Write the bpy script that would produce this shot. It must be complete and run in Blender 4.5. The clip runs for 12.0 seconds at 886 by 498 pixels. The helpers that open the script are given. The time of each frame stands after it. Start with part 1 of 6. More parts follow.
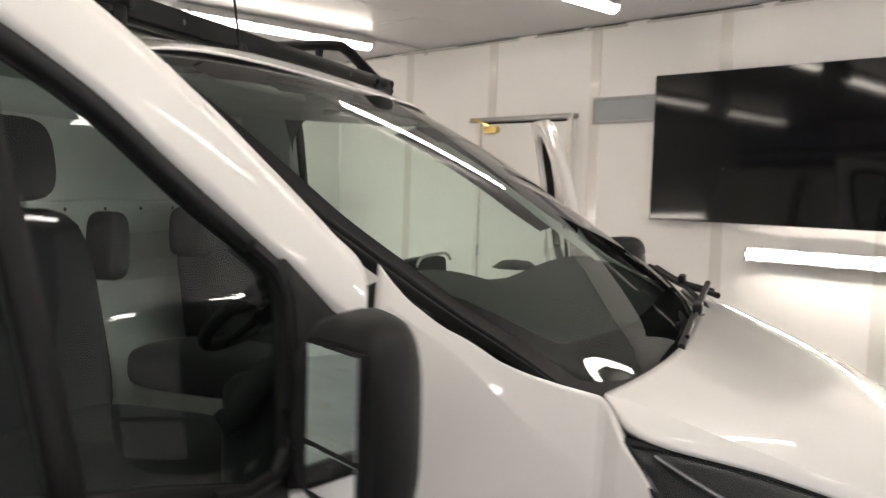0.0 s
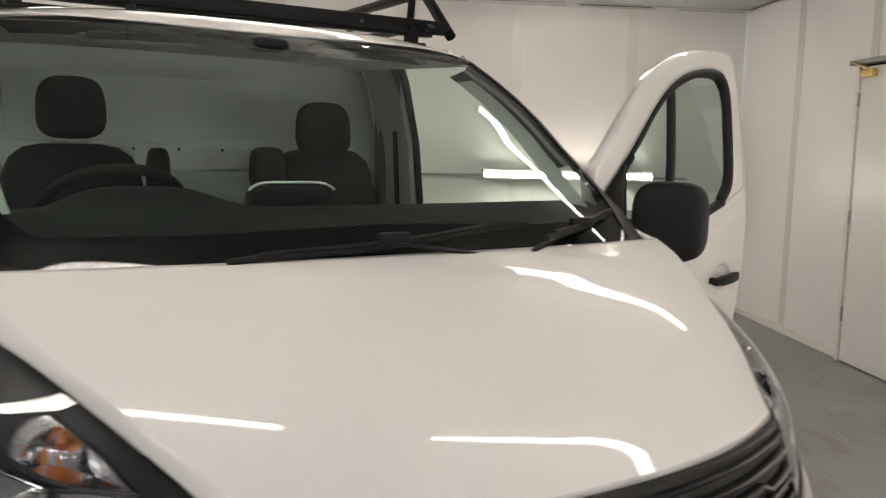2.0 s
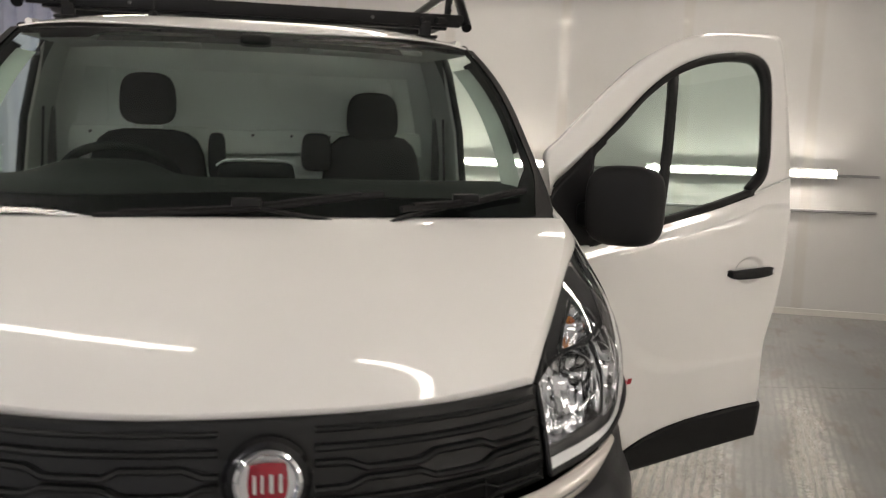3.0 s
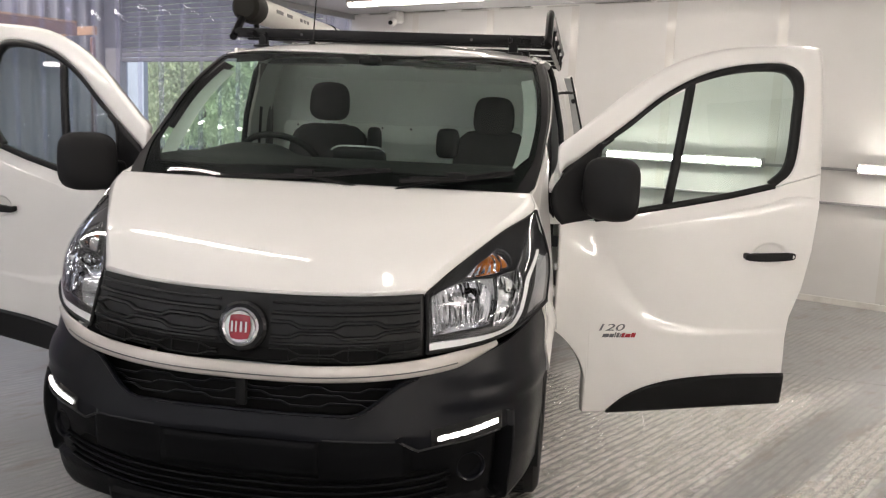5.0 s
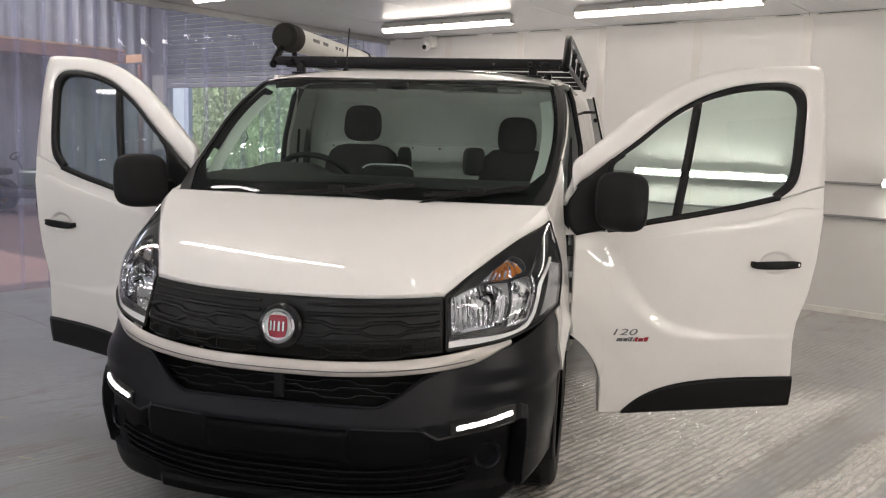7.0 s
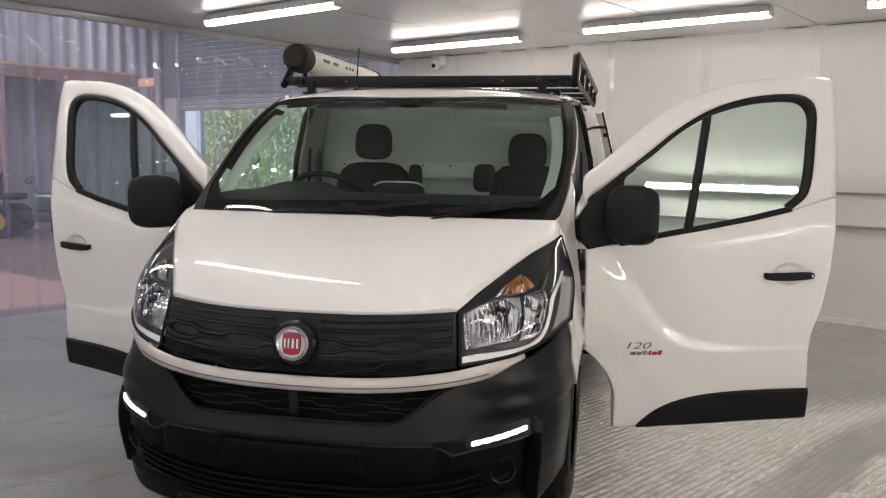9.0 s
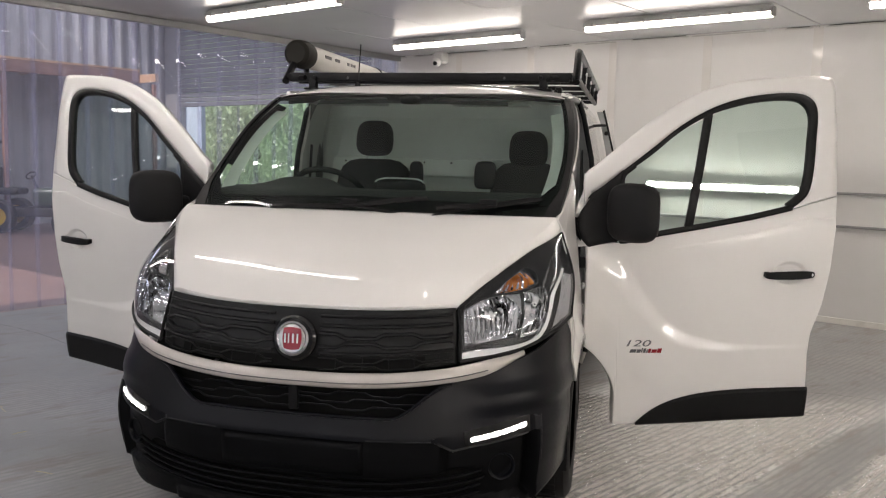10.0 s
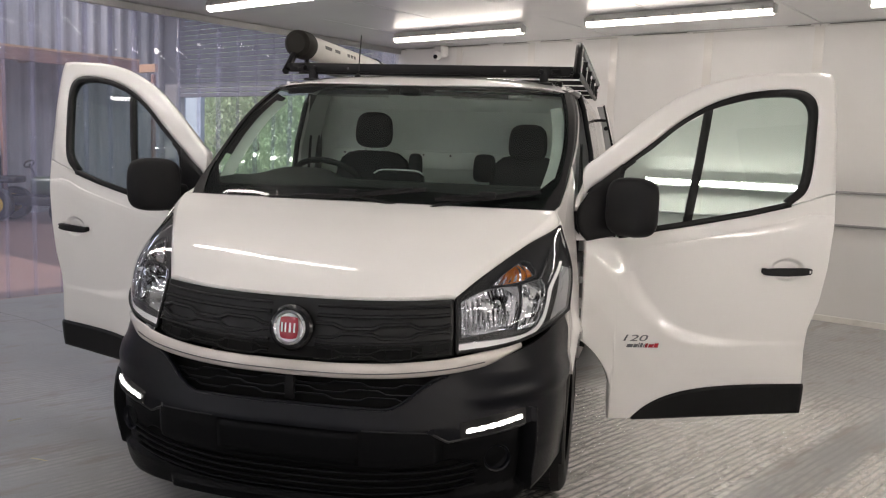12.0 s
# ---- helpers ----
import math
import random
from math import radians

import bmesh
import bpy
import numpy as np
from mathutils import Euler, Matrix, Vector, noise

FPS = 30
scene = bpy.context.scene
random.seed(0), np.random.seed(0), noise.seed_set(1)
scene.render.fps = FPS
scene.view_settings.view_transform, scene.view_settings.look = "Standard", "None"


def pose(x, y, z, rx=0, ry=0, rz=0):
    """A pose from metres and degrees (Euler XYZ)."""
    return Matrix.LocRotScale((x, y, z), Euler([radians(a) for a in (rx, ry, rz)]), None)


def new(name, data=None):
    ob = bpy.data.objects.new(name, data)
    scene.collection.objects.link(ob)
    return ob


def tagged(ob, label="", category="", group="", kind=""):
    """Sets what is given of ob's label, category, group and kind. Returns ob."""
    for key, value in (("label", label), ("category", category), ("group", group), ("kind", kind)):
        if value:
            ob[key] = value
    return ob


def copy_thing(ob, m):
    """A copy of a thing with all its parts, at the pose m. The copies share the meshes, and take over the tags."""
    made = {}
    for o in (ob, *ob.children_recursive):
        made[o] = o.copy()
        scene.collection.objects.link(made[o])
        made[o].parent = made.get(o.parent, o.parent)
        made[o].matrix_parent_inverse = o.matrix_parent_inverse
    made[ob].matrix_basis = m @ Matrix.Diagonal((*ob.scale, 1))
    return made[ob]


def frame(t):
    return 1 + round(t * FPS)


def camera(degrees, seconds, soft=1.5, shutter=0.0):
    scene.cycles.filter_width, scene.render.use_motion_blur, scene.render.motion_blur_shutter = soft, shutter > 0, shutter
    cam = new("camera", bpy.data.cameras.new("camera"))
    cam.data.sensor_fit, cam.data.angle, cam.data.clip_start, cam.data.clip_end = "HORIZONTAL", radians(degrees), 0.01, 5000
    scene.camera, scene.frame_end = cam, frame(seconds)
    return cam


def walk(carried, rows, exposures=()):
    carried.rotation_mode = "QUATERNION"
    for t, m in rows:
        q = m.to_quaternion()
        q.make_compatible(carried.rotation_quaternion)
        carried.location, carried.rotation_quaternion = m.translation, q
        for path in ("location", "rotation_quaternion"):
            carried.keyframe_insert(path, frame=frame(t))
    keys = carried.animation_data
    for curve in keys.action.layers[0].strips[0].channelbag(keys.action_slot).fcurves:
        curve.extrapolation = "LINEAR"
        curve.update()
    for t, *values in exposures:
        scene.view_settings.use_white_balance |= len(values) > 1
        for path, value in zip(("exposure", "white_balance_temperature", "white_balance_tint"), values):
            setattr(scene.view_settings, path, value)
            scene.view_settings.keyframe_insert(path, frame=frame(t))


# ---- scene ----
LENS = 55.02
cam = camera(LENS, 12.0, soft=1.15, shutter=0.4)
PATH = [
    (0, -2.1481, 0.6653, 1.5539, 85.982, -1.824, -70.401),
    (0.3, -2.0163, 0.4143, 1.5504, 83.799, -2.426, -63.772),
    (0.5, -1.9042, 0.2708, 1.5243, 82.968, -2.308, -59.049),
    (0.7, -1.7729, 0.1249, 1.5113, 82.337, -1.871, -54.982),
    (1, -1.5860, -0.1083, 1.5410, 82.416, -0.721, -49.617),
    (1.5, -1.3104, -0.5392, 1.5351, 82.534, -0.265, -39.341),
    (2, -0.9081, -0.8629, 1.4922, 83.081, -1.343, -31.400),
    (2.5, -0.4699, -1.2061, 1.4834, 84.020, -1.324, -23.942),
    (2.7, -0.3009, -1.3500, 1.4804, 83.435, -1.111, -19.820),
    (3, -0.0409, -1.4478, 1.4698, 82.495, -1.642, -13.054),
    (3.2, 0.1572, -1.5021, 1.4403, 81.807, -2.600, -8.991),
    (4.8, 0.9795, -2.3452, 1.5202, 80.883, -2.695, 8.540),
    (5, 1.0263, -2.4493, 1.5126, 81.431, -2.472, 9.169),
    (5.5, 1.1210, -2.6275, 1.5230, 82.081, -2.084, 10.750),
    (6, 1.1438, -2.6827, 1.5208, 82.400, -1.966, 11.534),
    (6.5, 1.1449, -2.7061, 1.5134, 82.539, -1.905, 11.739),
    (8.5, 1.1545, -2.7192, 1.5022, 83.673, -1.231, 12.101),
    (9, 1.1504, -2.7271, 1.5002, 83.917, -0.912, 12.458),
    (9.5, 1.1486, -2.7335, 1.4896, 83.875, -1.520, 12.467),
    (10, 1.1498, -2.7318, 1.4925, 83.801, -1.304, 12.510),
    (10.5, 1.1536, -2.7334, 1.4916, 83.814, -1.124, 12.499),
    (11, 1.1610, -2.7248, 1.4877, 83.610, -1.514, 12.359),
    (11.5, 1.1551, -2.7263, 1.4842, 83.481, -1.937, 12.200),
    (12, 1.1474, -2.7292, 1.4788, 83.458, -2.083, 12.438),]
EXPOSURES = [(0.0, 0.26, 6950, 8), (0.5, 0.23, 6950, 8), (1.0, 0.08, 6950, 8), (1.5, 0.0, 6950, 8), (2.0, -0.12, 6950, 8), (2.5, -0.18, 6950, 8), (3.0, -0.12, 6950, 8), (3.2, -0.08, 6950, 8), (5.0, 0.26, 6750, 9), (6.5, 0.13, 6720, 9), (8.5, 0.08, 6700, 10), (10.0, 0.01, 6700, 10), (12.0, 0.01, 6700, 10)]
walk(cam, [(t, pose(x, y, z, rx, ry, rz)) for t, x, y, z, rx, ry, rz in PATH], EXPOSURES)

# ---- world and light settings ----
SKY_STRENGTH = 0.15
TUBE_GLOW = 25.0
world = bpy.data.worlds.new("daylight")
scene.world = world
world.use_nodes = True
wn = world.node_tree.nodes
sky = wn.new("ShaderNodeTexSky")
sky.sky_type = "NISHITA"
sky.sun_disc = False
sky.sun_elevation = radians(54)
sky.sun_rotation = radians(200)
world.node_tree.links.new(sky.outputs[0], wn["Background"].inputs[0])
wn["Background"].inputs[1].default_value = SKY_STRENGTH
sun = new("sun", bpy.data.lights.new("sun", "SUN"))
sun.data.energy, sun.data.angle, sun.data.color = 5.0, radians(0.5), (1.0, 0.95, 0.88)
sun.matrix_world = pose(0, 0, 30, 36, 0, -20)

# the room stands askew to the van: x along the back wall, y into the room's depth
ROOM_TURN = -26.5
CORNER = (5.685, 4.578)
ROOM = Matrix.Translation((*CORNER, 0)) @ Matrix.Rotation(radians(ROOM_TURN), 4, "Z")
ROOM_W, ROOM_D, ROOM_H = 8.5, 12.3, 2.80


# ---- building helpers ----
def finish(ob, material, parent, label, smooth, sharp):
    if material:
        ob.data.materials.append(material)
    if smooth:
        ob.data.polygons.foreach_set("use_smooth", [True] * len(ob.data.polygons))
        ob.data.set_sharp_from_angle(angle=radians(sharp))
    if parent:
        ob.parent = parent
        ob.matrix_parent_inverse = parent.matrix_world.inverted()
    if label:
        tagged(ob, label=label)
    return ob


def part(name, bm, material, parent=None, label="", smooth=True, sharp=32):
    """One bmesh as one mesh object, under a thing or under a part."""
    me = bpy.data.meshes.new(name)
    bm.to_mesh(me)
    bm.free()
    return finish(new(name, me), material, parent, label, smooth, sharp)


def sheet(fn, nu, nv, flip=False):
    """A bmesh grid of fn(u, v), u and v from 0 to 1."""
    bm = bmesh.new()
    rows = [[bm.verts.new(fn(i / nu, j / nv)) for j in range(nv + 1)] for i in range(nu + 1)]
    for i in range(nu):
        for j in range(nv):
            q = (rows[i][j], rows[i + 1][j], rows[i + 1][j + 1], rows[i][j + 1])
            bm.faces.new(q[::-1] if flip else q)
    return bm


def thick(ob, t, offset=-1.0, rim=True):
    m = ob.modifiers.new("thickness", "SOLIDIFY")
    m.thickness, m.offset, m.use_rim = t, offset, rim
    return ob


def block(cx, cy, cz, sx, sy, sz, bevel=0.0, seg=2, m=None, bm=None):
    """A box with rounded edges, appended to bm if given."""
    bm = bm or bmesh.new()
    b2 = bmesh.new()
    bmesh.ops.create_cube(b2, size=1.0)
    for v in b2.verts:
        v.co = Vector((v.co.x * sx, v.co.y * sy, v.co.z * sz))
    if bevel > 0:
        bmesh.ops.bevel(b2, geom=list(b2.edges), offset=bevel, segments=seg, affect="EDGES", profile=0.5)
    mm = Matrix.Translation((cx, cy, cz))
    b2.transform(m @ mm if m else mm)
    join(bm, b2)
    return bm


def join(bm, b2):
    at = {v: bm.verts.new(v.co) for v in b2.verts}
    for f in b2.faces:
        bm.faces.new([at[v] for v in f.verts])
    b2.free()
    return bm


def rod(points, r, bm=None, sides=10, caps=True, flat=1.0):
    """A round bar along points."""
    bm = bm or bmesh.new()
    pts = [Vector(p) for p in points]
    rings = []
    for i, p in enumerate(pts):
        d = (pts[min(i + 1, len(pts) - 1)] - pts[max(i - 1, 0)]).normalized()
        ref = Vector((0, 0, 1)) if abs(d.z) < 0.95 else Vector((1, 0, 0))
        a = d.cross(ref).normalized()
        b = a.cross(d).normalized()
        rings.append([bm.verts.new(p + a * r * math.cos(k * 2 * math.pi / sides) + b * r * flat * math.sin(k * 2 * math.pi / sides)) for k in range(sides)])
    for a, b in zip(rings, rings[1:]):
        for k in range(sides):
            bm.faces.new((a[k], a[(k + 1) % sides], b[(k + 1) % sides], b[k]))
    if caps:
        bm.faces.new(rings[0])
        bm.faces.new(rings[-1][::-1])
    return bm


def spun(profile, n=32, m=None, bm=None):
    """Turns (radius, height) pairs round z, then moves them by m."""
    bm = bm or bmesh.new()
    m = m or Matrix.Identity(4)
    rings = []
    for r, h in profile:
        if r < 1e-5:
            rings.append([bm.verts.new(m @ Vector((0, 0, h)))])
        else:
            rings.append([bm.verts.new(m @ Vector((r * math.cos(k * 2 * math.pi / n), r * math.sin(k * 2 * math.pi / n), h))) for k in range(n)])
    for a, b in zip(rings, rings[1:]):
        for k in range(n):
            q = [a[k % len(a)], a[(k + 1) % len(a)], b[(k + 1) % len(b)], b[k % len(b)]]
            q = list(dict.fromkeys(q))
            if len(q) > 2:
                bm.faces.new(q)
    return bm


def spline(points):
    """A smooth curve through points, t from 0 to 1, even steps."""
    pts = [Vector(p) for p in points]
    n = len(pts) - 1

    def at(t):
        k = min(max(t, 0.0), 1.0) * n
        i = min(int(k), n - 1)
        f = k - i
        p1, p2 = pts[i], pts[i + 1]
        p0 = pts[i - 1] if i > 0 else p1 * 2 - p2
        p3 = pts[i + 2] if i + 2 <= n else p2 * 2 - p1
        return 0.5 * (2 * p1 + (p2 - p0) * f + (2 * p0 - 5 * p1 + 4 * p2 - p3) * f * f + (3 * p1 - p0 - 3 * p2 + p3) * f ** 3)

    return at


def pl(x, xs, ys):
    return float(np.interp(x, xs, ys))


def step(a, b, x):
    k = min(max((x - a) / (b - a), 0.0), 1.0)
    return k * k * (3 - 2 * k)


def aim(at, axis):
    """A pose at a place whose z axis points along axis."""
    return Matrix.Translation(at) @ Vector(axis).to_track_quat("Z", "Y").to_matrix().to_4x4()


def thing(name, label, category, group="", at=(0, 0, 0)):
    ob = new(name)
    ob.location = at
    bpy.context.view_layer.update()
    return tagged(ob, label=label, category=category, group=group)


# ---- materials ----
def material(name, color, rough=0.5, metal=0.0, coat=0.0, spec=0.5, bump=0.0, bump_scale=60.0, vary=0.06, vary_scale=3.0, grime=0.0, grime_color=(0.1, 0.09, 0.08), aniso=None):
    m = bpy.data.materials.new(name)
    m.use_nodes = True
    nt = m.node_tree
    n, l = nt.nodes, nt.links
    b = n["Principled BSDF"]
    b.inputs["Roughness"].default_value = rough
    b.inputs["Metallic"].default_value = metal
    b.inputs["Coat Weight"].default_value = coat
    b.inputs["Coat Roughness"].default_value = 0.03
    b.inputs["Specular IOR Level"].default_value = spec
    tc = n.new("ShaderNodeTexCoord")
    big = n.new("ShaderNodeTexNoise")
    big.inputs["Scale"].default_value, big.inputs["Detail"].default_value = vary_scale, 5.0
    l.new(tc.outputs["Object"], big.inputs["Vector"])
    ramp = n.new("ShaderNodeMapRange")
    ramp.inputs[1].default_value, ramp.inputs[2].default_value = 0.3, 0.7
    ramp.inputs[3].default_value, ramp.inputs[4].default_value = 1 - vary, 1 + vary
    l.new(big.outputs["Fac"], ramp.inputs[0])
    mul = n.new("ShaderNodeVectorMath")
    mul.operation = "SCALE"
    mul.inputs[0].default_value = color
    l.new(ramp.outputs[0], mul.inputs["Scale"])
    out = mul.outputs[0]
    if grime > 0:
        fine = n.new("ShaderNodeTexNoise")
        fine.inputs["Scale"].default_value, fine.inputs["Detail"].default_value = vary_scale * 2.3, 9.0
        l.new(tc.outputs["Object"], fine.inputs["Vector"])
        g = n.new("ShaderNodeMapRange")
        g.inputs[1].default_value, g.inputs[2].default_value = 0.56, 0.74
        g.inputs[3].default_value, g.inputs[4].default_value = 0.0, grime
        l.new(fine.outputs["Fac"], g.inputs[0])
        mx = n.new("ShaderNodeMix")
        mx.data_type = "RGBA"
        l.new(g.outputs[0], mx.inputs[0])
        l.new(out, mx.inputs[6])
        mx.inputs[7].default_value = (*grime_color, 1)
        out = mx.outputs[2]
    l.new(out, b.inputs["Base Color"])
    if bump > 0:
        tex = n.new("ShaderNodeTexNoise")
        tex.inputs["Scale"].default_value, tex.inputs["Detail"].default_value = bump_scale, 4.0
        l.new(tc.outputs["Object"], tex.inputs["Vector"])
        bp = n.new("ShaderNodeBump")
        bp.inputs["Strength"].default_value, bp.inputs["Distance"].default_value = bump, 0.004
        l.new(tex.outputs["Fac"], bp.inputs["Height"])
        l.new(bp.outputs[0], b.inputs["Normal"])
    return m


def glass(name, tint, gloss=1.0, ior=1.5, rough=0.0):
    """A thin pane: clear, tinted, with the gloss of its surface."""
    m = bpy.data.materials.new(name)
    m.use_nodes = True
    n, l = m.node_tree.nodes, m.node_tree.links
    n.remove(n["Principled BSDF"])
    out = n["Material Output"]
    clear = n.new("ShaderNodeBsdfTransparent")
    clear.inputs[0].default_value = (*tint, 1)
    shine = n.new("ShaderNodeBsdfGlossy")
    shine.inputs["Roughness"].default_value = rough
    fr = n.new("ShaderNodeFresnel")
    fr.inputs["IOR"].default_value = ior
    mul = n.new("ShaderNodeMath")
    mul.operation = "MULTIPLY"
    mul.inputs[1].default_value = gloss
    l.new(fr.outputs[0], mul.inputs[0])
    mix = n.new("ShaderNodeMixShader")
    l.new(mul.outputs[0], mix.inputs[0])
    l.new(clear.outputs[0], mix.inputs[1])
    l.new(shine.outputs[0], mix.inputs[2])
    l.new(mix.outputs[0], out.inputs[0])
    return m


def glow(name, color, strength):
    m = bpy.data.materials.new(name)
    m.use_nodes = True
    b = m.node_tree.nodes["Principled BSDF"]
    b.inputs["Base Color"].default_value = (*color, 1)
    b.inputs["Emission Color"].default_value = (*color, 1)
    b.inputs["Emission Strength"].default_value = strength
    return m


PAINT = material("white_paint", (0.785, 0.768, 0.742), 0.32, spec=0.08, coat=1.0, vary=0.02, vary_scale=2.0, bump=0.01, bump_scale=250)
PLASTIC = material("black_textured_plastic", (0.006, 0.006, 0.0066), 0.5, spec=0.22, bump=0.25, bump_scale=420, vary=0.15, vary_scale=6)
BUMPER = material("black_bumper_plastic", (0.0028, 0.0033, 0.0052), 0.29, spec=0.19, bump=0.12, bump_scale=500, vary=0.15, vary_scale=5)
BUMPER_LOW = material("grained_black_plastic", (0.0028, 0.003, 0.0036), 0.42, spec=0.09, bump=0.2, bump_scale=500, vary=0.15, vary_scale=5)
GRILLE = material("satin_black_plastic", (0.0065, 0.007, 0.0072), 0.36, spec=0.26, bump=0.1, bump_scale=420, vary=0.12, vary_scale=6)
PRINT = material("black_glass_print", (0.0035, 0.0035, 0.0038), 0.85, spec=0.02, vary=0.1)
GLOSSBLACK = material("gloss_black", (0.005, 0.005, 0.0055), 0.14, spec=0.3, coat=0.2, vary=0.1)
RUBBER = material("black_rubber", (0.009, 0.009, 0.0095), 0.6, spec=0.25, vary=0.2, bump=0.1)
SEAL = material("black_seal", (0.007, 0.007, 0.0075), 0.5, spec=0.25, vary=0.1)
CHROME = material("chrome", (0.82, 0.83, 0.85), 0.08, metal=1.0, vary=0.03)
SATIN = material("satin_silver", (0.70, 0.70, 0.70), 0.28, metal=0.7, vary=0.03)
STRIP = material("pale_bumper_strip", (0.52, 0.485, 0.45), 0.32, metal=0.3, coat=0.3, vary=0.03)
AMBER = material("amber_glass", (0.62, 0.19, 0.025), 0.2, coat=0.5, vary=0.15, vary_scale=60)
BADGE_RED = material("badge_red", (0.28, 0.008, 0.02), 0.22, coat=0.8, vary=0.1)
CABIN = material("cabin_plastic", (0.0135, 0.0152, 0.0145), 0.64, spec=0.16, bump=0.15, bump_scale=300, vary=0.12)
CABIN_MID = material("cabin_grey_trim", (0.085, 0.088, 0.083), 0.6, vary=0.08, bump=0.1, bump_scale=300)
CABIN_PALE = material("cabin_pale_trim", (0.44, 0.455, 0.43), 0.65, vary=0.08)
FABRIC = material("seat_fabric", (0.014, 0.014, 0.015), 0.9, bump=0.5, bump_scale=380, vary=0.2, vary_scale=9)
BULKHEAD = material("bulkhead_board", (0.79, 0.81, 0.78), 0.4, vary=0.06, grime=0.12)
RACK = material("black_powder_coat", (0.006, 0.006, 0.0066), 0.40, spec=0.15, bump=0.08, bump_scale=300, vary=0.15)
RACK_WORN = material("worn_grey_steel", (0.10, 0.10, 0.10), 0.45, metal=0.4, vary=0.2)
PIPE = material("pale_pipe_plastic", (0.62, 0.61, 0.57), 0.4, vary=0.06, grime=0.15)
PIPECAP = material("dark_grey_cap", (0.013, 0.012, 0.0095), 0.7, spec=0.2, vary=0.12)
GLASS_SCREEN = glass("windscreen_glass", (0.80, 0.955, 0.88), 0.95, 1.5)
GLASS_SIDE = glass("side_window_glass", (0.64, 0.765, 0.715), 1.15, 1.5)
GLASS_LAMP = glass("headlight_lens", (0.93, 0.94, 0.95), 1.5, 1.45)
MIRROR = material("mirror_glass", (0.9, 0.92, 0.93), 0.01, metal=1.0, vary=0.0)
INK_GREY = material("grey_lettering", (0.16, 0.16, 0.17), 0.3, metal=0.5, vary=0.05)
INK_RED = material("red_lettering", (0.32, 0.015, 0.025), 0.3, vary=0.05)
DRL = glow("daytime_lamp", (1.0, 0.98, 0.95), 5.0)
TUBE_BACK = glow("old_tube_light", (1.0, 0.925, 0.862), TUBE_GLOW * 0.58)
TUBE = glow("tube_light", (1.0, 0.925, 0.865), TUBE_GLOW * 0.95)
TUBE_ADDED = glow("added_tube_light", (0.97, 0.94, 0.95), TUBE_GLOW * 0.88)
TUBE_WALL = glow("wall_tube_light", (1.0, 0.935, 0.885), TUBE_GLOW * 1.9)
TUBE_FRONT = glow("cool_wall_tube_light", (0.95, 0.94, 1.0), TUBE_GLOW * 2.2)
TUBE_COOL = glow("cool_tube_light", (1.0, 0.94, 0.905), TUBE_GLOW * 0.97)


